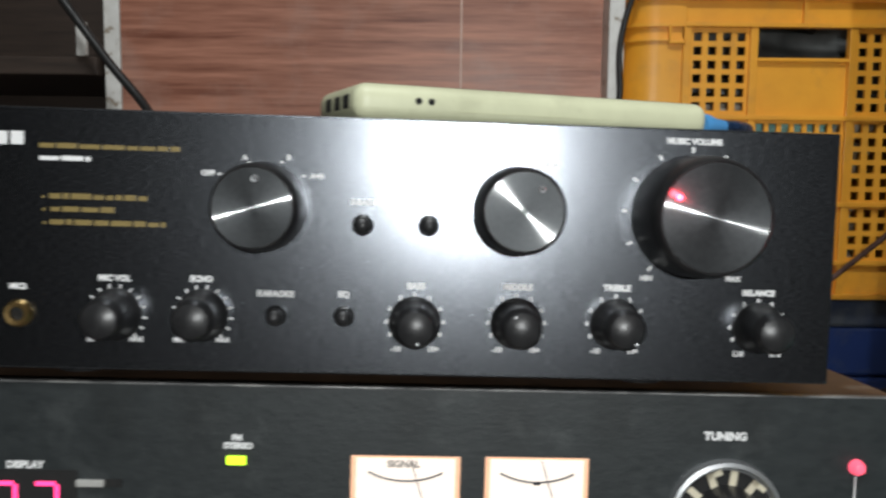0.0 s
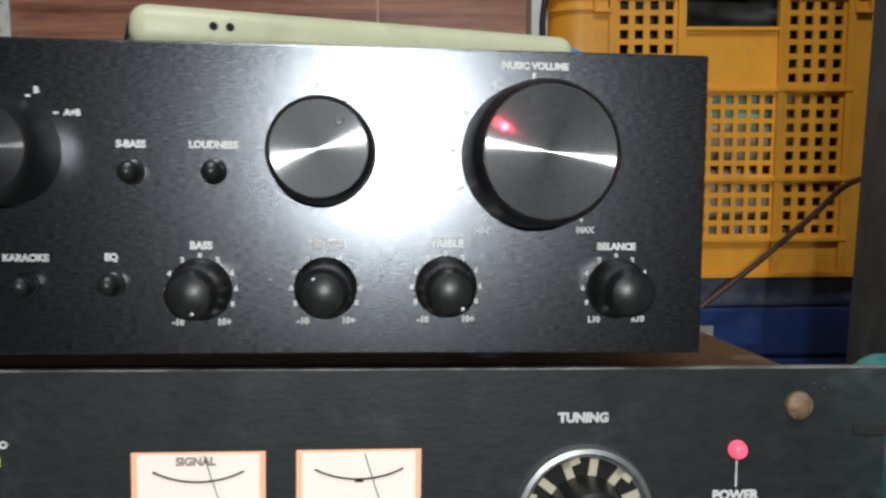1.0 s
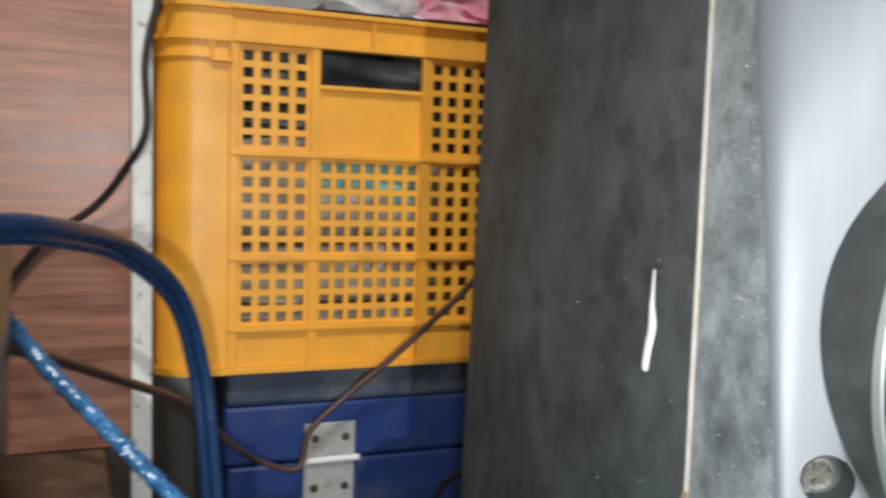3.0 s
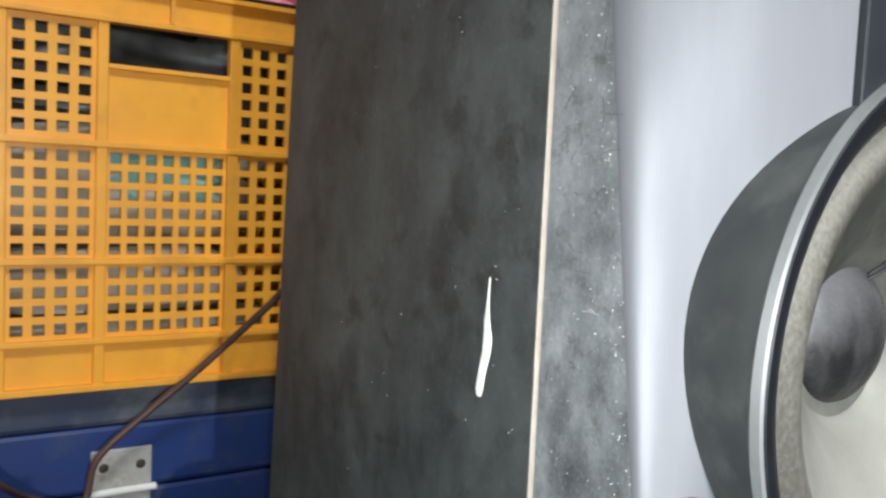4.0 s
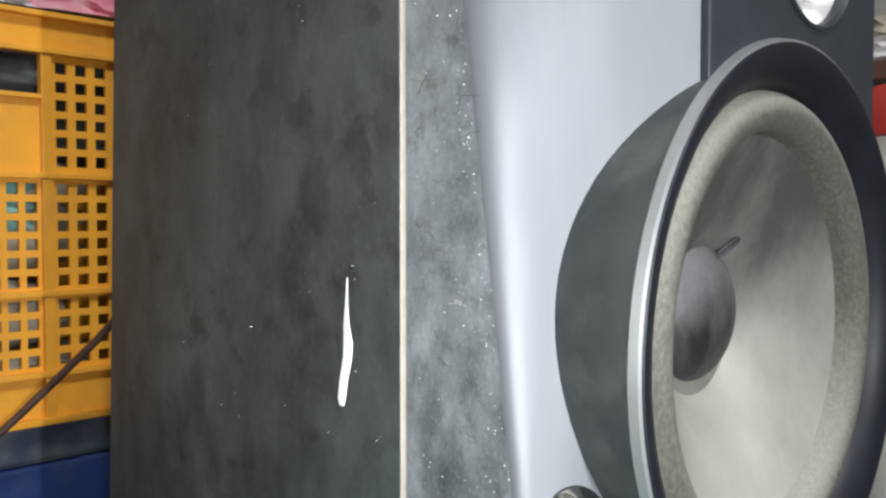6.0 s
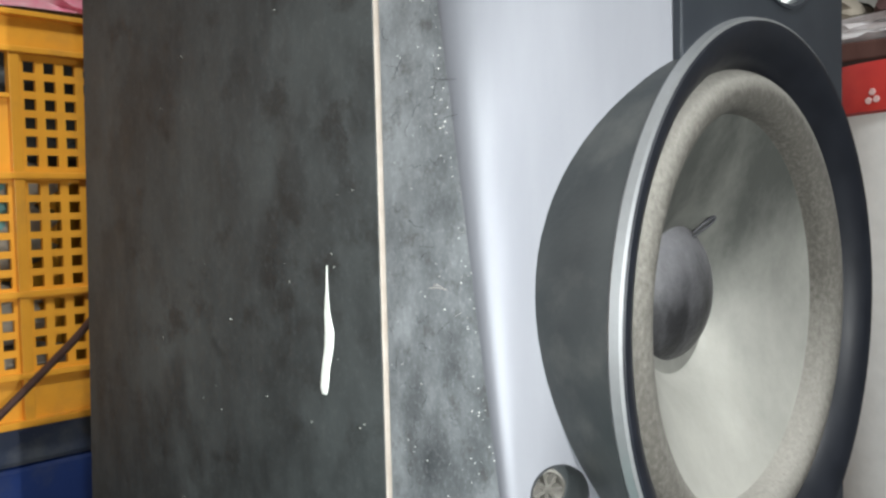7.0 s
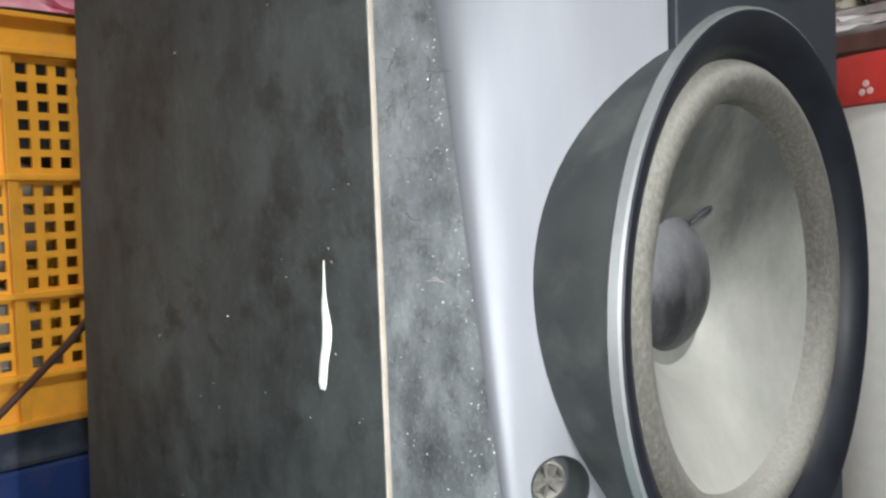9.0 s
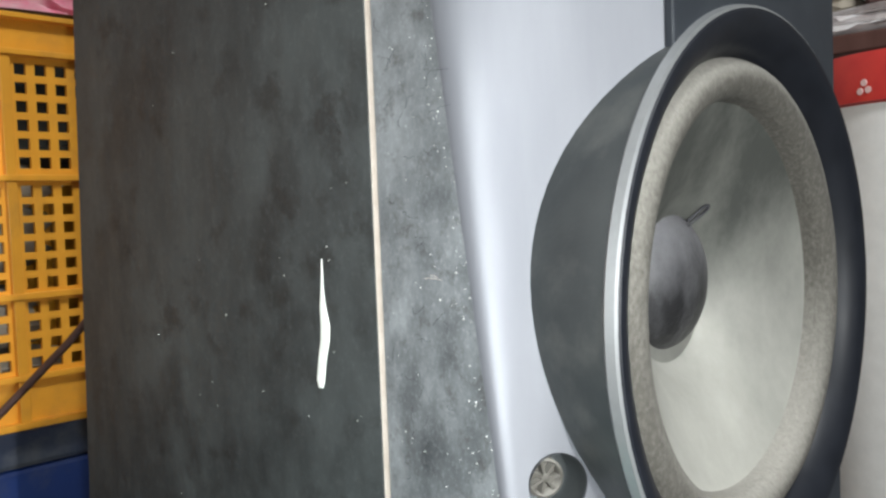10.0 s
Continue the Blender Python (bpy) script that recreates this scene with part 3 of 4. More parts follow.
    button = lathe([(0.0046, 0.0), (0.0044, 0.0015), (0.0036, 0.002), (0.0036, 0.006), (0.0030, 0.0082), (0.0015, 0.0093), (0, 0.0096)], 28)
    bmesh_button = bpy.data.meshes.new("push_button")
    button.to_mesh(bmesh_button)
    button.free()
    bmesh_button.materials.append(KNOB)
    for word, x, z, up in (("S-BASS", -0.2078, 0.2192, 0.0100), ("LOUDNESS", -0.1790, 0.2192, 0.0096), ("KARAOKE", -0.2462, 0.1785, 0.0097), ("EQ", -0.2163, 0.1785, 0.0097)):
        part("push_button", bmesh_button, None, root, at=(x, 0, z))
        lettering(word, 0.0034, WHITE, root, x, y, z + up)
    lettering("MUSIC VOLUME", 0.0034, WHITE, root, -0.0640, y, 0.2572)
    lettering("MIN", 0.0030, WHITE, root, -0.0835, y, 0.1968)
    lettering("MAX", 0.0030, WHITE, root, -0.0452, y, 0.1968)
    for j in range(11):
        a = radians(-143 + 28.6 * j)
        part("scale_mark", block(-0.0006, 0.0006, -0.0002, 0, -0.0012, 0.0012), WHITE, root).matrix_basis = Matrix.Translation((-0.0645 + 0.0292 * math.sin(a), 0, 0.2245 + 0.0292 * math.cos(a))) @ Matrix.Rotation(a, 4, "Y")
    for word, x, z in (("OFF", -0.2745, 0.2415), ("A", -0.2585, 0.2485), ("B", -0.2395, 0.2485), ("A+B", -0.2275, 0.2405), ("CD", -0.1425, 0.2500), ("AUX", -0.1265, 0.2465)):
        lettering(word, 0.0030, WHITE, root, x, y, z)
    for x, z in ((-0.2695, 0.2412), (-0.2565, 0.2463), (-0.2425, 0.2466), (-0.2332, 0.2405), (-0.1318, 0.2448)):
        part("scale_mark", block(-0.0008, 0.0008, -0.0002, 0, -0.0004, 0.0004), WHITE, root, at=(x, 0, z))
    # microphone sockets
    for x in (-0.3592, -0.392):
        s = part("socket", lathe([(0.0030, 0.0), (0.0030, 0.0028), (0.0048, 0.003), (0.0056, 0.002), (0.0060, 0.0)], 32), BRASS, root, "brass microphone socket", at=(x, 0, 0.1785))
        part("hole", lathe([(0.0, 0.0006), (0.0031, 0.0006)], 24), BLACK, s)
    lettering("MIC2", 0.0032, WHITE, root, -0.3590, y, 0.1905)
    # emblem and lines of print, as plain shapes
    for j, (x0, x1, z0, z1) in enumerate(((-0.3985, -0.3925, 0.252, 0.264 - 0.006), (-0.390, -0.384, 0.252, 0.2575), (-0.381, -0.3755, 0.252, 0.2575), (-0.373, -0.368, 0.252, 0.2575), (-0.3655, -0.3605, 0.2535, 0.259), (-0.3588, -0.3535, 0.2535, 0.259))):
        part("emblem", block(x0, x1, -0.0003, 0.0, z0, z1), WHITE, root, "white emblem shape")
    bar(root, GOLD, -0.3455, -0.2875, 0.2525, 0.0022, y, label="gold unreadable printed line")
    bar(root, WHITE, -0.3465, -0.3255, 0.2475, 0.0022, y)
    for x1, z in ((-0.302, 0.2305), (-0.3155, 0.2250), (-0.2945, 0.2190)):
        bar(root, GOLD, -0.3425, x1, z, 0.0024, y, label="gold unreadable printed line")
        bar(root, GOLD, -0.3468, -0.3455, z, 0.0012, y, label="gold bullet mark")
    leaning(root)
    glow = bpy.data.lights.new("pointer_glow", "POINT")
    glow.energy, glow.color, glow.shadow_soft_size = 0.013, (1.0, 0.05, 0.08), 0.0015
    new("pointer_glow", glow).location = LEAN @ Vector((-0.0795, -0.0365, 0.2312))


build_amplifier()


# ---- phone on the amplifier ----
def build_phone():
    root = thing("mobile_phone", "mobile phone in a cream case lying on the amplifier", "phone", (-0.212, 0.016, 0.2606), turn=19.7)
    root.matrix_basis = root.matrix_basis @ Matrix.Translation((0, 0, 0.0045)) @ Matrix.Rotation(radians(1.35), 4, "Y")
    L, W, H = 0.190, 0.082, 0.0172
    body = block(0, L, 0, W, 0.0, H, 0.0068, segments=5)
    part("case", smooth(body, 50), PHONE, root, local=True)
    part("screen", block(0.008, L - 0.008, 0.008, W - 0.008, H - 0.0005, H + 0.0002, 0.0), KNOB, root, "black glass screen", local=True)
    part("camera_bump", block(0.010, 0.035, 0.045, 0.074, -0.0040, 0.0005, 0.001), KNOB, root, "black camera bump", local=True)
    for x in (0.0300, 0.0362):
        part("case_hole", moved(lathe([(0, 0.0002), (0.0016, 0.0002), (0.0017, -0.001)], 16), x, 0, 0.0098), BLACK, root, local=True)
    for y0 in (0.012, 0.030, 0.050):
        part("port_opening", block(-0.0003, 0.004, y0, y0 + 0.012, 0.0055, 0.0125, 0.001), BLACK, root, "dark opening in the case end", local=True)
    part("seam", block(0.05, 0.12, -0.0001, 0.001, 0.0060, 0.0063), PHONE, root, "faint scuff line along the case", local=True)


build_phone()


# ---- cables ----
def loose_cable(name, label, points, radius, mat, wobble=0.0, sides=8):
    ob = part(name, cable(points, radius, sides, 12, None, wobble), mat)
    return tagged(ob, label, "cable")


charge = thing("charging_cable", "dark blue charging cable plugged into the phone", "cable", (-0.02, 0.1, 0.262))
plug = lathe([(0.0, 0.0), (0.0058, 0.0), (0.0062, -0.002), (0.0060, -0.005), (0.0042, -0.011), (0.0036, -0.018), (0.0, -0.018)], 24)
bmesh.ops.transform(plug, matrix=Matrix.Translation((-0.0365, 0.0865, 0.2672)) @ Vector((0.018, 0.011, -0.0005)).to_track_quat("Y", "Z").to_matrix().to_4x4(), verts=plug.verts)
part("plug", plug, PLUG, charge, "light blue plug")
part("lead", cable([(-0.022, 0.0955, 0.2668), (-0.006, 0.115, 0.2672), (0.012, 0.15, 0.2655), (0.04, 0.24, 0.251), (0.066, 0.29, 0.222), (0.079, 0.31, 0.18), (0.084, 0.31, 0.14), (0.088, 0.31, 0.07), (0.085, 0.31, -0.05), (0.09, 0.33, -0.25), (0.1, 0.36, -0.39), (0.16, 0.45, -0.395)], 0.0034, 10, 12), BLUE_CABLE, charge)
part("second_lead", cable([(-0.02, 0.098, 0.2650), (-0.007, 0.12, 0.2635), (0.010, 0.155, 0.2612), (0.0365, 0.244, 0.2462), (0.0615, 0.294, 0.2182), (0.0738, 0.314, 0.178), (0.079, 0.315, 0.14), (0.083, 0.316, 0.07), (0.082, 0.318, -0.05), (0.084, 0.335, -0.25), (0.094, 0.365, -0.39), (0.15, 0.458, -0.395)], 0.0031, 10, 12), BLUE_CABLE, charge)
loose_cable("black_wire", "thin black wire hanging beside the loudspeaker", [(0.42, 0.55, -0.02), (0.405, 0.64, -0.025), (0.385, 0.70, -0.05), (0.366, 0.72, -0.10), (0.35, 0.73, -0.16), (0.345, 0.73, -0.26), (0.34, 0.72, -0.395)], 0.0035, BLACK_CABLE)
loose_cable("sheathed_cable", "cable in a wrinkled clear blue plastic sheath behind the amplifier", [(-0.03, 0.36, 0.215), (0.0, 0.33, 0.180), (0.03, 0.31, 0.150), (0.06, 0.30, 0.116), (0.092, 0.30, 0.078), (0.11, 0.32, 0.0), (0.115, 0.36, -0.2), (0.12, 0.40, -0.394)], 0.0046, SHEATH, 0.12, 7)
loose_cable("brown_wire", "brown twin wire sagging from the amplifier to the loudspeaker", [(-0.02, 0.34, 0.19), (0.02, 0.45, 0.15), (0.10, 0.66, 0.065), (0.15, 0.74, 0.0), (0.19, 0.79, -0.04), (0.235, 0.80, -0.055), (0.25, 0.80, -0.01), (0.30, 0.795, 0.036), (0.345, 0.78, 0.078), (0.40, 0.74, 0.145), (0.43, 0.70, 0.19), (0.42, 0.55, 0.2), (0.40, 0.405, 0.21)], 0.0038, BROWN_CABLE)
loose_cable("wall_wire", "black wire hanging down the wooden partition", [(0.11, 0.80, 0.54), (0.078, 0.80, 0.46), (0.066, 0.805, 0.40), (0.067, 0.805, 0.33), (0.045, 0.82, 0.285), (0.015, 0.84, 0.245), (-0.05, 0.85, 0.19), (-0.1, 0.85, 0.08), (-0.1, 0.85, -0.2), (-0.1, 0.83, -0.395)], 0.0042, BLACK_CABLE)
loose_cable("black_lead", "thick black lead crossing the white post", [(-0.79, 0.80, 0.6), (-0.69, 0.80, 0.46), (-0.625, 0.79, 0.375), (-0.55, 0.75, 0.29), (-0.5, 0.6, 0.2), (-0.49, 0.5, -0.1), (-0.49, 0.5, -0.39)], 0.006, BLACK_CABLE)
loose_cable("red_lead", "dark red lead on the amplifier", [(-0.27, 0.30, 0.2645), (-0.255, 0.18, 0.265), (-0.238, 0.125, 0.2665), (-0.222, 0.112, 0.266), (-0.18, 0.14, 0.265), (-0.12, 0.25, 0.2645)], 0.0035, BROWN_CABLE)


# ---- crate ----
CR_Y, CR_X0, CR_X1, CR_Z0, CR_Z1 = 0.82, 0.078, 0.562, 0.056, 0.472


def build_crate():
    root = thing("plastic_crate", "orange plastic crate with square-holed sides, on the blue cooler", "crate", ((CR_X0 + CR_X1) / 2, CR_Y + 0.17, CR_Z0))
    y0, y1, back = CR_Y, CR_Y + 0.005, CR_Y + 0.34
    rows = ((0.315, 0.428, 6), (0.193, 0.305, 6), (0.112, 0.187, 4))

    def lattice(xa, xb, columns, za, zb, n, hole=0.0115):
        """One moulded panel with n rows of square holes."""
        def lines(a, b, count):
            pitch = (b - a) / count
            out = [a - (pitch - hole) / 2]
            for k in range(count):
                out += [a + k * pitch + (pitch - hole) / 2, a + (k + 1) * pitch - (pitch - hole) / 2]
            return out + [b + (pitch - hole) / 2]
        xs, zs = lines(xa, xb, columns), lines(za, zb, n)
        bm = bmesh.new()
        grid_v = [[[bm.verts.new((x, y, z)) for z in zs] for x in xs] for y in (y0, y1)]
        def full(i, k):
            return 0 <= i < len(xs) - 1 and 0 <= k < len(zs) - 1 and not (i % 2 and k % 2)
        for i in range(len(xs) - 1):
            for k in range(len(zs) - 1):
                if not full(i, k):
                    continue
                for side in (0, 1):
                    g = grid_v[side]
                    bm.faces.new((g[i][k], g[i + 1][k], g[i + 1][k + 1], g[i][k + 1]))
                for (ni, nk), (a, b) in (((i - 1, k), ((i, k), (i, k + 1))), ((i + 1, k), ((i + 1, k), (i + 1, k + 1))), ((i, k - 1), ((i, k), (i + 1, k))), ((i, k + 1), ((i, k + 1), (i + 1, k + 1)))):
                    if not full(ni, nk):
                        bm.faces.new((grid_v[0][a[0]][a[1]], grid_v[0][b[0]][b[1]], grid_v[1][b[0]][b[1]], grid_v[1][a[0]][a[1]]))
        part("grid_panel", bm, CRATE, root)

    for xa, xb, columns in ((0.166, 0.246, 4), (0.258, 0.382, 7), (0.394, 0.474, 4)):
        for za, zb, n in rows:
            if columns == 7 and za > 0.3:
                continue
            lattice(xa, xb, columns, za, zb, n)
    part("solid_panel", block(0.256, 0.384, y0 + 0.0015, y1, 0.312, 0.386), CRATE, root)
    for x in (0.160, 0.252, 0.388, 0.480):
        part("upright_rib", block(x - 0.0055, x + 0.0055, y0 - 0.006, y1 + 0.0008, 0.06, 0.434, 0.0012), CRATE, root)
    for z, d, h in ((0.434, 0.009, 0.003), (0.309, 0.008, 0.0032), (0.190, 0.008, 0.0032), (0.108, 0.008, 0.003), (0.060, 0.0085, 0.0035), (0.470, 0.010, 0.0028), (0.388, 0.006, 0.0025)):
        xa, xb = (0.2575, 0.3825) if z == 0.388 else (0.155, 0.485)
        part("cross_rib", block(xa, xb, y0 - d, y1 + 0.0014, z - h, z + h, 0.001), CRATE, root)
    part("top_band", block(0.150, 0.490, y0 + 0.001, y1 + 0.001, 0.437, 0.468), CRATE, root)
    part("bottom_band", block(0.150, 0.490, y0 + 0.001, y1 + 0.001, 0.0635, 0.106), CRATE, root)
    part("gusset", block(0.318, 0.322, y0 - 0.006, y0 + 0.001, 0.438, 0.468), CRATE, root)

    # round corners
    def corner(x, sx):
        bm = bmesh.new()
        rows_ = []
        for z in (CR_Z0, CR_Z1):
            pts = []
            for k in range(11):
                a = radians(90 * k / 10)
                pts.append((x + sx * (0.046 - 0.046 * math.sin(a)) , y0 + 0.046 - 0.046 * math.cos(a)))
            pts = [(x + sx * 0.082, y0)] + pts + [(x, back)]
            inner = [(px + sx * 0.005, max(py, y0 + 0.005)) for px, py in reversed(pts)]
            rows_.append([bm.verts.new((px, py, z)) for px, py in pts + inner])
        n = len(rows_[0])
        for k in range(n):
            m = (k + 1) % n
            bm.faces.new((rows_[0][k], rows_[0][m], rows_[1][m], rows_[1][k]))
        bm.faces.new(rows_[1])
        bm.faces.new(rows_[0][::-1])
        part("corner_side", smooth(bm, 40), CRATE, root)
        for z, h, d in ((0.470, 0.003, 0.007), (0.434, 0.003, 0.007), (0.414, 0.002, 0.005), (0.060, 0.004, 0.006)):
            rim, rr = bmesh.new(), []
            for zz in (z - h, z + h):
                pts = []
                for k in range(11):
                    a = radians(90 * k / 10)
                    r = 0.046 + d
                    pts.append((x + sx * (0.046 - r * math.sin(a)), y0 + 0.046 - r * math.cos(a)))
                pts = [(x + sx * 0.082, y0 - d)] + pts + [(x - sx * d, back), (x + sx * 0.004, back), (x + sx * 0.004, y0 + 0.05), (x + sx * 0.05, y0 + 0.004), (x + sx * 0.082, y0 + 0.004)]
                rr.append([rim.verts.new((px, py, zz)) for px, py in pts])
            n = len(rr[0])
            for k in range(n):
                m = (k + 1) % n
                rim.faces.new((rr[0][k], rr[0][m], rr[1][m], rr[1][k]))
            rim.faces.new(rr[1])
            rim.faces.new(rr[0][::-1])
            part("corner_rim", smooth(rim, 40), CRATE, root)

    corner(CR_X0, 1)
    corner(CR_X1, -1)
    # small hanging eye below the rim
    for x in (0.146, 0.494):
        eye = bmesh.new()
        block(x - 0.012, x - 0.0085, y0 - 0.009, y0 + 0.001, 0.412, 0.434, 0.001, eye)
        block(x + 0.0085, x + 0.012, y0 - 0.009, y0 + 0.001, 0.412, 0.434, 0.001, eye)
        block(x - 0.012, x + 0.012, y0 - 0.009, y0 + 0.001, 0.408, 0.412, 0.001, eye)
        part("eye", eye, CRATE, root)
    part("back_wall", block(CR_X0 + 0.002, CR_X1 - 0.002, back, back + 0.005, CR_Z0, CR_Z1), CRATE, root)
    part("base", block(CR_X0 + 0.05, CR_X1 - 0.05, y1 + 0.002, back, CR_Z0, CR_Z0 + 0.005), CRATE, root)


build_crate()


def bundle(name, label, category, x0, x1, y0, y1, z0, z1, mat, seed, rough=0.18):
    """A folded, creased bundle of cloth or plastic."""
    bm = bmesh.new()
    bmesh.ops.create_cube(bm, size=1.0)
    bmesh.ops.subdivide_edges(bm, edges=bm.edges, cuts=9, use_grid_fill=True)
    for v in bm.verts:
        c = v.co.copy()
        q = Vector((c.x * 3 + seed, c.y * 3, c.z * 6))
        puff = 1 - 0.28 * (4 * c.x * c.x) ** 2 * 0.5 - 0.14 * (4 * c.z * c.z) ** 2
        v.co = Vector((c.x, c.y * puff, c.z * puff)) + rough * 0.5 * (noise.noise_vector(q) + 0.4 * noise.noise_vector(q * 2.7))
        v.co = Vector(((x0 + x1) / 2 + v.co.x * (x1 - x0), (y0 + y1) / 2 + v.co.y * (y1 - y0), (z0 + z1) / 2 + v.co.z * (z1 - z0)))
    for v in bm.verts:
        v.co.z = max(v.co.z, z0)
    return tagged(part(name, smooth(bm, 70), mat), label, category)


bundle("folded_cloth", "dark brown folded cloth inside the crate", "cloth", 0.10, 0.45, 0.835, 1.12, 0.062, 0.13, CLOTHS[7], 3)
bundle("folded_cloth", "grey folded cloth inside the crate", "cloth", 0.13, 0.42, 0.835, 1.10, 0.128, 0.205, CLOTHS[1], 8)
bundle("folded_cloth", "teal and white folded cloth inside the crate", "cloth", 0.255, 0.39, 0.832, 1.08, 0.235, 0.335, CLOTHS[0], 15)
bundle("folded_cloth", "brown folded cloth inside the crate", "cloth", 0.12, 0.44, 0.842, 1.11, 0.20, 0.34, CLOTHS[7], 19)
bundle("dark_bag", "black crumpled bag inside the crate", "bag", 0.12, 0.52, 0.87, 1.12, 0.315, 0.45, surface("black_bag", (0.022, 0.023, 0.023), (0.085, 0.088, 0.085), 0.38, size=16), 27, 0.3)
bundle("pink_bag", "pink and white plastic packet on top of the crate", "bag", 0.40, 0.54, 0.86, 1.05, 0.455, 0.54, CLOTHS[3], 31, 0.3)
bundle("white_bag", "crumpled white plastic packet on top of the crate", "bag", 0.28, 0.41, 0.87, 1.05, 0.452, 0.515, CLOTHS[4], 36, 0.3)
bundle("flat_paper", "brown paper sheet lying across the crate's rim", "paper", 0.21, 0.55, 0.84, 1.1, 0.4735, 0.483, CLOTHS[2], 41, 0.25)


# ---- blue cooler ----
def build_cooler():
    root = thing("cooler_box", "blue plastic cooler box with a steel hinge, under the crate", "cooler", (0.37, 1.0, FLOOR_Z))
    x0, x1, yf, yb = 0.155, 0.60, 0.835, 1.18
    part("body", block(x0 + 0.004, x1 - 0.004, yf + 0.004, yb, FLOOR_Z, -0.061, 0.006), BLUE, root)
    part("lid", block(x0, x1, yf, yb, -0.059, 0.012, 0.005), BLUE, root, "blue lid")
    part("lid_top", block(x0 + 0.002, x1 - 0.002, yf - 0.002, yb, 0.0125, 0.0545, 0.006), BLUE_LID, root, "dusty top edge of the lid")
    h = part("hinge", block(0.249, 0.312, yf - 0.0045, yf - 0.0008, -0.055, -0.013, 0.0015), STEEL, root, "worn steel hinge plate")
    part("leaf", block(0.2485, 0.3115, yf - 0.003, yf + 0.0032, -0.116, -0.0625, 0.0015), STEEL, h)
    bm = cable([(0.246, yf - 0.006, -0.0585), (0.28, yf - 0.006, -0.0585), (0.316, yf - 0.006, -0.0585)], 0.0042, 12, 3)
    part("pin", bm, WHITE_TUB, h, "bright hinge pin")
    for x in (0.262, 0.300):
        for z in (-0.032, -0.094):
            part("rivet", moved(lathe([(0, 0.002), (0.003, 0.0018), (0.0052, 0.0)], 16), x, yf - (0.0046 if z > -0.05 else 0.0031), z), DARK_WOOD, h, "rusty rivet")


build_cooler()


# ---- teal bin ----
def build_bin():
    root = thing("storage_bin", "teal plastic bin standing between tuner and loudspeaker", "bin", (0.2, 0.1, FLOOR_Z))

    def plan(z):
        u = (0.08 - z) / 0.48
        t = max(0.0, (z - 0.045) / 0.035)
        inset = 0.022 * (1 - math.sqrt(max(0.0, 1 - t * t)))
        pts = []
        xa, xb, ya, yb = 0.205 - 0.012 * min(1, u * 5) + inset, 0.256 - inset * 0.6, -0.16 + inset, 0.302 - inset
        r = min(0.020, (xb - xa) / 2 - 0.0005)
        for cx, cy, a0 in ((xb - r, yb - r, 0), (xa + r, yb - r, 90), (xa + r, ya + r, 180), (xb - r, ya + r, 270)):
            for k in range(8):
                a = radians(a0 + 90 * k / 7)
                pts.append((cx + r * math.cos(a), cy + r * math.sin(a)))
        return pts

    part("body", smooth(prism(plan, (FLOOR_Z, -0.2, -0.04, 0.03, 0.045, 0.055, 0.063, 0.07, 0.075, 0.0785, 0.08)), 60), TEAL, root)


build_bin()


# ---- loudspeaker ----
def carve(targets, profile, where):
    """Cuts a round hole into the targets."""
    bm = lathe(profile, 64)
    bmesh.ops.recalc_face_normals(bm, faces=bm.faces)
    cutter = new("cutter", bpy.data.meshes.new("cutter"))
    bm.to_mesh(cutter.data)
    bm.free()
    cutter.matrix_world = where
    for ob in targets:
        cut = ob.modifiers.new("hole", "BOOLEAN")
        cut.object, cut.operation, cut.solver = cutter, "DIFFERENCE", "EXACT"
    bpy.context.view_layer.update()
    graph = bpy.context.evaluated_depsgraph_get()
    meshes = [bpy.data.meshes.new_from_object(ob.evaluated_get(graph)) for ob in targets]
    for ob, mesh in zip(targets, meshes):
        ob.modifiers.clear()
        ob.data = mesh
    bpy.data.objects.remove(cutter)


def sliver(x, spine, depth=0.0005):
    """A thin flake on a wall that faces -x: rows of (y, z, half width)."""
    bm = bmesh.new()
    loops = [[bm.verts.new((xx, y + w * k, z)) for xx, k in ((x - depth, -0.8), (x - depth, 0.8), (x + 0.0003, 1), (x + 0.0003, -1))] for y, z, w in spine]
    for a, b in zip(loops, loops[1:]):
        for k in range(4):
            n = (k + 1) % 4
            bm.faces.new((a[k], a[n], b[n], b[k]))
    bm.faces.new(loops[0])
    bm.faces.new(loops[-1][::-1])
    return bm


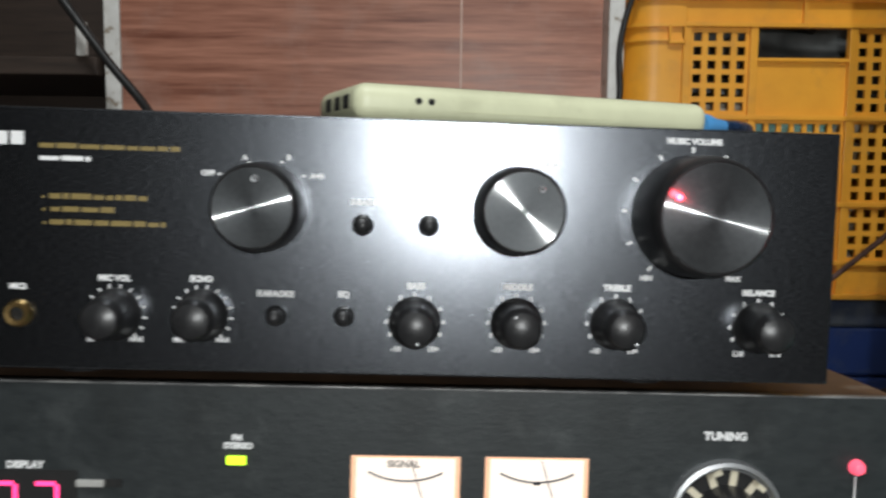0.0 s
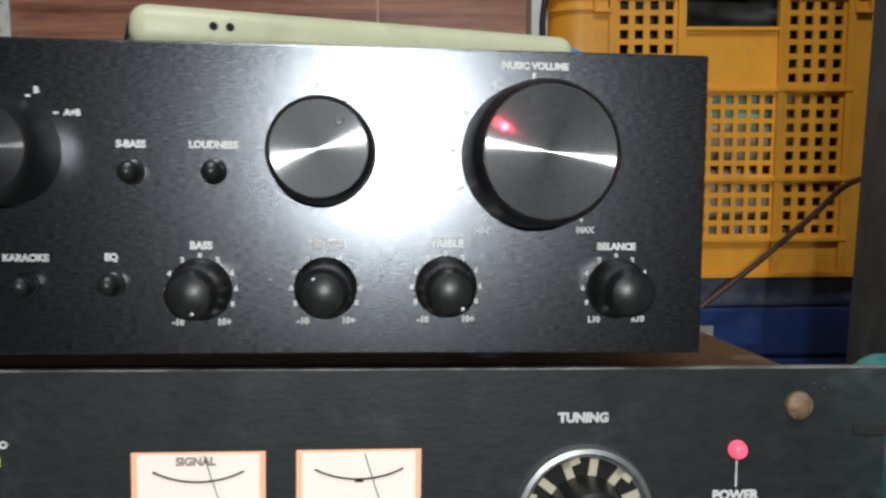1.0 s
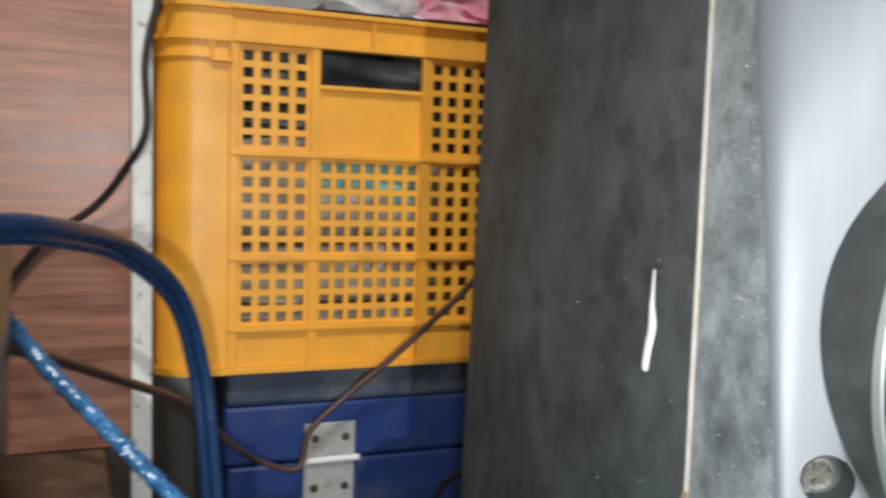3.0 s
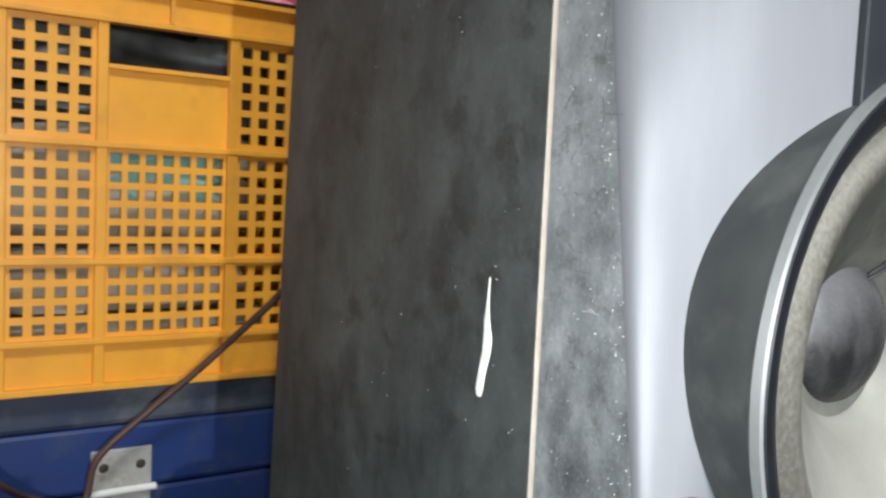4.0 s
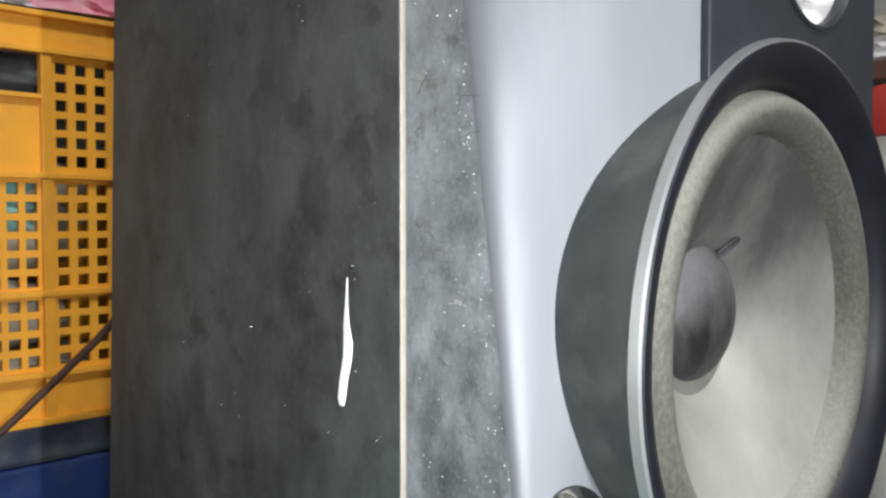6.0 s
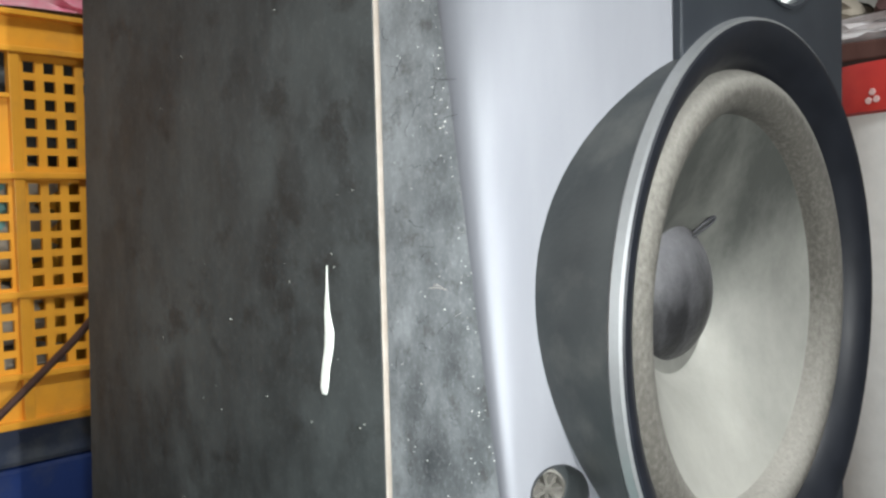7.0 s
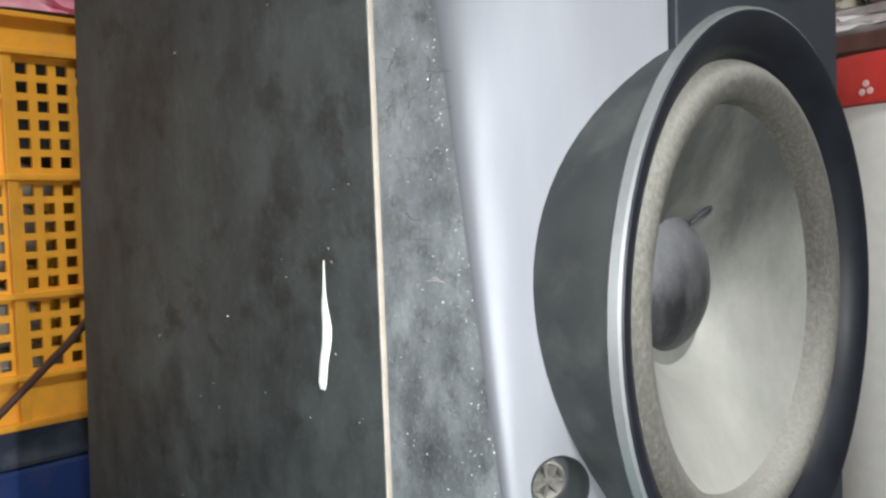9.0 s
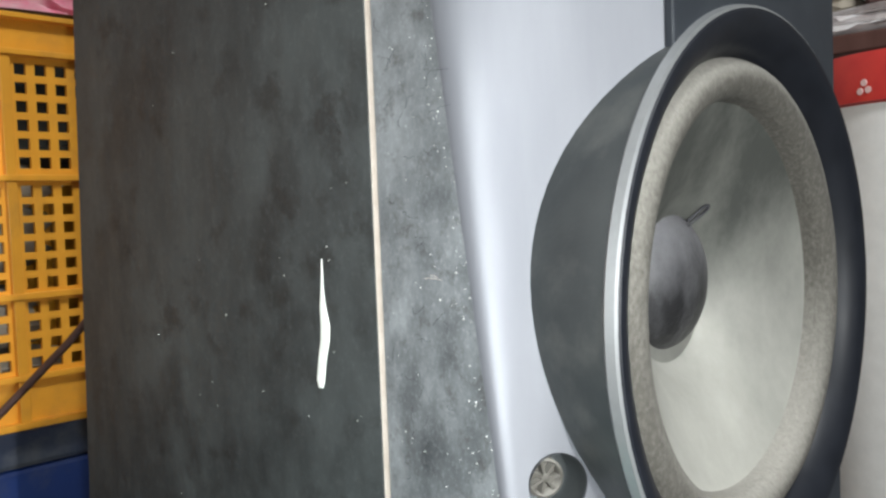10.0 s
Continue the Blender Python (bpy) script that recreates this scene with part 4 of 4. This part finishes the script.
def build_speaker():
    root = thing("loudspeaker", "old black loudspeaker with a silver-grey front and dusty woofer", "loudspeaker", (0.40, 0.25, 0.0))
    xl, xr, top = 0.277, 0.523, 0.56

    def back(z):
        return 0.415 - 0.057 * z

    def cheek(z):
        return 0.0955 + 0.1375 * (z - 0.171)

    part("cabinet", prism(lambda z: [(xl, back(z)), (xl, 0.1537), (xr, 0.1537), (xr, back(z))], (0.0, top)), VENEER, root, "dark laminate cabinet with scuffs")
    part("edge_strip", prism(lambda z: [(xl + 0.0006, 0.1538), (xl + 0.0006, 0.1500), (xr - 0.0006, 0.1500), (xr - 0.0006, 0.1538)], (0.0, top)), MDF, root, "pale raw edge showing in the joint")
    board = part("front_board", prism(lambda z: [(xl, 0.1499), (xl, cheek(z) + 0.0032), (xr, cheek(z) + 0.0032), (xr, 0.1499)], (0.0, 0.1, 0.2, 0.3, 0.4, top)), VENEER_FRONT, root, "dusty dark front board")
    # silver front with sloping cheeks
    def plan(z):
        # a rounded edge runs from the side into the sloping cheek
        start, bend, end = Vector((xl, cheek(z) + 0.0030)), Vector((xl, cheek(z) - 0.0010)), Vector((0.3275, 0.064))
        over = bend + (end - bend).normalized() * 0.013
        side = []
        for k in range(25):
            u = (k / 24) ** 1.6
            p = start * (1 - u) ** 2 + bend * 2 * u * (1 - u) + over * u * u
            side.append((p.x, p.y))
        for k in range(1, 9):
            p = over + (end - over) * (k / 8)
            side.append((p.x, p.y))
        other = [(xl + xr - x, y) for x, y in reversed(side)]
        return side + other + [(xr - 0.004, 0.14), (xl + 0.004, 0.14)]
    front = prism(plan, [0.008 * k for k in range(71)])
    bmesh.ops.triangulate(front, faces=front.faces)
    smooth(front, 25)
    baffle = part("front_baffle", front, SILVER, root, "satin silver-grey front")
    slope = Vector((0.0505, -0.0265, 0)).normalized()
    out = Vector((slope.y, -slope.x, 0)).normalized()
    if out.y > 0:
        out = -out
    port = Vector((0.2912, 0.0848, 0.1722))
    turn = Matrix.Translation(port) @ out.to_track_quat("-Y", "Z").to_matrix().to_4x4()
    panel = part("centre_panel", block(0.3277, 0.4723, 0.0605, 0.0642, 0.004, top - 0.004, 0.0008), COLUMN, root, "flat navy-grey centre panel")
    wx, wz = 0.392, 0.2235
    wy = 0.057
    carve((baffle,), [(0, 0.02), (0.0101, 0.02), (0.0101, -0.035), (0, -0.035)], turn)
    carve((baffle, panel, board), [(0, 0.05), (0.0985, 0.05), (0.0985, -0.08), (0, -0.08)], Matrix.Translation((wx, wy, wz)))
    carve((baffle, panel), [(0, 0.05), (0.0363, 0.05), (0.0363, -0.03), (0, -0.03)], Matrix.Translation((0.409, 0.0603, 0.3785)))
    shaded = bmesh.new()
    shaded.from_mesh(baffle.data)
    smooth(shaded, 25).to_mesh(baffle.data)
    shaded.free()
    socket = lathe([(0.0100, -0.001), (0.0099, -0.012), (0.009, -0.0135), (0.0, -0.0135)], 32)
    bmesh.ops.transform(socket, matrix=turn, verts=socket.verts)
    pt = part("grille_socket", socket, COLLAR, root, "hollow socket with dust")
    knobbly = lathe([(0.0068, -0.0134), (0.0066, -0.0072), (0.0058, -0.0066), (0.0052, -0.0074), (0.0050, -0.0105), (0.0, -0.0105)], 28)
    lathe([(0.0017, -0.0106), (0.0015, -0.0068), (0.0, -0.0064)], 14, knobbly)
    for k in range(7):
        bmesh.ops.create_cube(knobbly, size=1.0, matrix=Matrix.Rotation(radians(360 * k / 7), 4, "Y") @ Matrix.Translation((0.0032, 0.0087, 0)) @ Matrix.Diagonal((0.0042, 0.0036, 0.0009, 1)))
    bmesh.ops.transform(knobbly, matrix=turn @ Matrix.Translation((-0.0018, 0, 0.0005)), verts=knobbly.verts)
    part("plug", knobbly, SURROUND, pt, "dusty spoked plug")
    # woofer
    woofer = part("woofer", lathe([(0.0962, -0.065), (0.1026, -0.034), (0.1080, -0.010), (0.1086, -0.0045)], 96, rise=0.163), COLLAR, root, "dark woofer with a deep collar", at=(wx, wy, wz))
    part("silver_ring", lathe([(0.1080, -0.0048), (0.1095, -0.0041), (0.1098, -0.0035), (0.1091, -0.0007), (0.1080, -0.0001)], 96), RING, woofer, "satin silver ring")
    part("flange", lathe([(0.1084, -0.0008), (0.1072, 0.0004), (0.1050, 0.0006), (0.100, -0.0016), (0.0948, -0.0062), (0.0922, -0.0115), (0.0915, -0.014)], 96), FLANGE, woofer, "blue-black inner flange")
    roll = [(0.0924, -0.0128)] + [(0.0842 + 0.0080 * math.cos(a), -0.0140 + 0.0088 * math.sin(a)) for a in (math.pi * k / 14 for k in range(15))] + [(0.0755, -0.0172)]
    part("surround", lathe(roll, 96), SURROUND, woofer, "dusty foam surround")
    part("cone", lathe([(0.0765, -0.0162), (0.06, -0.0235), (0.045, -0.0305), (0.034, -0.039), (0.029, -0.044), (0.0, -0.047)], 96), CONE, woofer, "grey paper cone streaked with dust, shade put into its colour")
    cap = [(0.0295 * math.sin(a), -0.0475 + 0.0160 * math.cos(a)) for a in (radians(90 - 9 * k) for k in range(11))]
    part("dust_cap", lathe([(0.0312, -0.0465)] + cap[:-1] + [(0.0, cap[-1][1])], 64), CAP, woofer, "dark dusty dust cap, shade put into its colour", at=(0, 0, 0.0055))
    part("voice_wire", cable([(0.006, 0.0375, 0.0275), (0.009, 0.0345, 0.0305), (0.012, 0.032, 0.0335), (0.0128, 0.0312, 0.0355), (0.0105, 0.032, 0.0352), (0.0075, 0.034, 0.0325), (0.0045, 0.0365, 0.0295)], 0.0007, 6, 5), INK, woofer)
    # tweeter above the woofer
    tw = part("tweeter", lathe([(0.0385, -0.0004), (0.0385, 0.0008), (0.0372, 0.001), (0.0362, -0.001), (0.036, -0.005)], 64), COLUMN, root, "recessed tweeter above the woofer", at=(0.409, 0.0603, 0.3785))
    part("tweeter_cup", lathe([(0.0362, -0.004), (0.034, -0.010), (0.029, -0.0155), (0.022, -0.018)], 64), SILVER_LIP, tw, "silver tweeter cup")
    part("tweeter_cone", lathe([(0.0222, -0.0178), (0.014, -0.0165), (0.011, -0.012), (0.006, -0.009), (0.0, -0.008)], 48), CREAM, tw, "cream tweeter cone")
    # chips and scratches in the laminate
    part("chip", sliver(xl, ((0.1837, 0.2445, 0.0001), (0.1843, 0.2335, 0.0008), (0.1845, 0.2266, 0.0018), (0.1835, 0.2190, 0.0030), (0.1840, 0.2133, 0.0029), (0.1864, 0.2045, 0.0026), (0.1877, 0.1969, 0.0026), (0.1877, 0.1940, 0.0014)), 0.0004), CHIP, root, "long white chip in the laminate")
    part("broken_edge", sliver(xl, ((0.1520, 0.146, 0.0019), (0.1535, 0.139, 0.0034), (0.1555, 0.130, 0.0046), (0.154, 0.118, 0.0056), (0.1545, 0.104, 0.0066), (0.155, 0.09, 0.0052), (0.154, 0.07, 0.0040)), 0.0003), BROKEN, root, "broken edge showing raw board")
    rnd = random.Random(11)
    for k in range(40):
        y, z = rnd.uniform(0.112, 0.148), rnd.uniform(0.15, 0.33)
        a, n = rnd.uniform(0, 6.28), rnd.uniform(0.002, 0.006)
        pts = []
        for q in range(5):
            pts.append((xl - 0.0002, y, z))
            a += rnd.uniform(-0.9, 0.9)
            y, z = min(0.149, max(cheek(z) + 0.006, y + n * math.cos(a) / 3)), z + n * math.sin(a) / 3
        part("fibre", cable(pts, 0.00008, 4, 3), INK, root, "stray fibre on the board")
    for y0, z0, y1, z1 in ((0.128, 0.2385, 0.120, 0.2383), (0.126, 0.2395, 0.122, 0.2391), (0.175, 0.298, 0.158, 0.281)):
        part("scratch", cable([(xl - 0.0001, y0, z0), (xl - 0.0001, (y0 + y1) / 2, (z0 + z1) / 2 + 0.0004), (xl - 0.0001, y1, z1)], 0.00006, 4, 4), MDF if z0 < 0.29 else INK, root, "fine scratch")
    specks = bmesh.new()
    rnd = random.Random(5)
    for k in range(230):
        y = rnd.choice((rnd.uniform(0.10, 0.15), rnd.uniform(0.10, 0.15), rnd.uniform(0.15, 0.33), 9.0, 9.0))
        z = rnd.uniform(0.08, 0.42)
        y = cheek(z) + abs(rnd.gauss(0.003, 0.004)) + 0.003 if y > 1 else y
        if y < cheek(z) + 0.003:
            continue
        s = rnd.uniform(0.00005, 0.00014) * (1.9 if rnd.random() < 0.08 else 1)
        block(xl - 0.0003, xl + 0.0001, y - s, y + s, z - s * rnd.uniform(0.6, 1.6), z + s, bm=specks)
    tagged(part("dust_specks", specks, CHIP, root, "pale dust specks"), kind="stuff")


build_speaker()


# ---- far corner beyond the loudspeaker ----
def build_tub():
    root = thing("lidded_tub", "white plastic tub with a red lid", "tub", (0.99, 0.14, FLOOR_Z))
    body = lathe([(0.0, 0.0), (0.105, 0.0), (0.11, 0.02), (0.115, 0.740), (0.0, 0.740)], 48)
    bmesh.ops.rotate(body, verts=body.verts, matrix=Matrix.Rotation(radians(-90), 3, "X"))
    part("body", moved(body, 0.99, 0.14, FLOOR_Z), WHITE_TUB, root)
    lid = lathe([(0.113, 0.0), (0.119, 0.002), (0.119, 0.038), (0.114, 0.046), (0.0, 0.052)], 48)
    bmesh.ops.rotate(lid, verts=lid.verts, matrix=Matrix.Rotation(radians(-90), 3, "X"))
    cap = part("lid", moved(lid, 0.99, 0.14, 0.3402), RED_LID, root, "glossy red lid")
    for a, z in ((-7.6, 0.3520), (-5.8, 0.3585), (-4.0, 0.3512)):
        spot = lathe([(0.0, 0.0006), (0.0028, 0.0006), (0.0031, 0.0)], 16)
        bmesh.ops.transform(spot, matrix=Matrix.Translation((0.99, 0.14, z)) @ Matrix.Rotation(radians(-90 - a - 22), 4, "Z") @ Matrix.Translation((0, -0.119, 0)), verts=spot.verts)
        part("mark", spot, PINK, cap, "small white printed dot")


build_tub()
shelf = thing("wall_shelf", "brown wooden shelf with clutter beyond the tub", "shelf", (1.45, 0.3, FLOOR_Z))
part("board", block(1.2, 1.7, -0.2, 0.9, 0.437, 0.461, 0.003), surface("maroon_stained_wood", (0.07, 0.028, 0.022), (0.11, 0.05, 0.04), 0.55, 0.0, (0.6, 6, 1), 12), shelf)
for y in (-0.15, 0.85):
    for x in (1.23, 1.67):
        part("leg", block(x - 0.02, x + 0.02, y - 0.02, y + 0.02, FLOOR_Z, 0.4365), DARK_WOOD, shelf)
bundle("white_bag", "crumpled white plastic bag on the shelf", "bag", 1.215, 1.36, 0.10, 0.38, 0.4615, 0.50, CLOTHS[4], 51, 0.3)
bundle("dark_bag", "dark maroon crumpled bag on the shelf", "bag", 1.37, 1.55, 0.16, 0.33, 0.4615, 0.60, surface("maroon_cloth", (0.06, 0.025, 0.025), (0.1, 0.05, 0.045), 0.9, size=30, bump=0.5), 55, 0.3)
bundle("grey_bag", "grey crumpled bag on the shelf", "bag", 1.37, 1.55, 0.34, 0.52, 0.4615, 0.56, CLOTHS[1], 53, 0.3)
bundle("yellow_bag", "yellow plastic packet on the shelf", "bag", 1.37, 1.5, 0.02, 0.15, 0.4615, 0.57, CLOTHS[5], 58, 0.3)
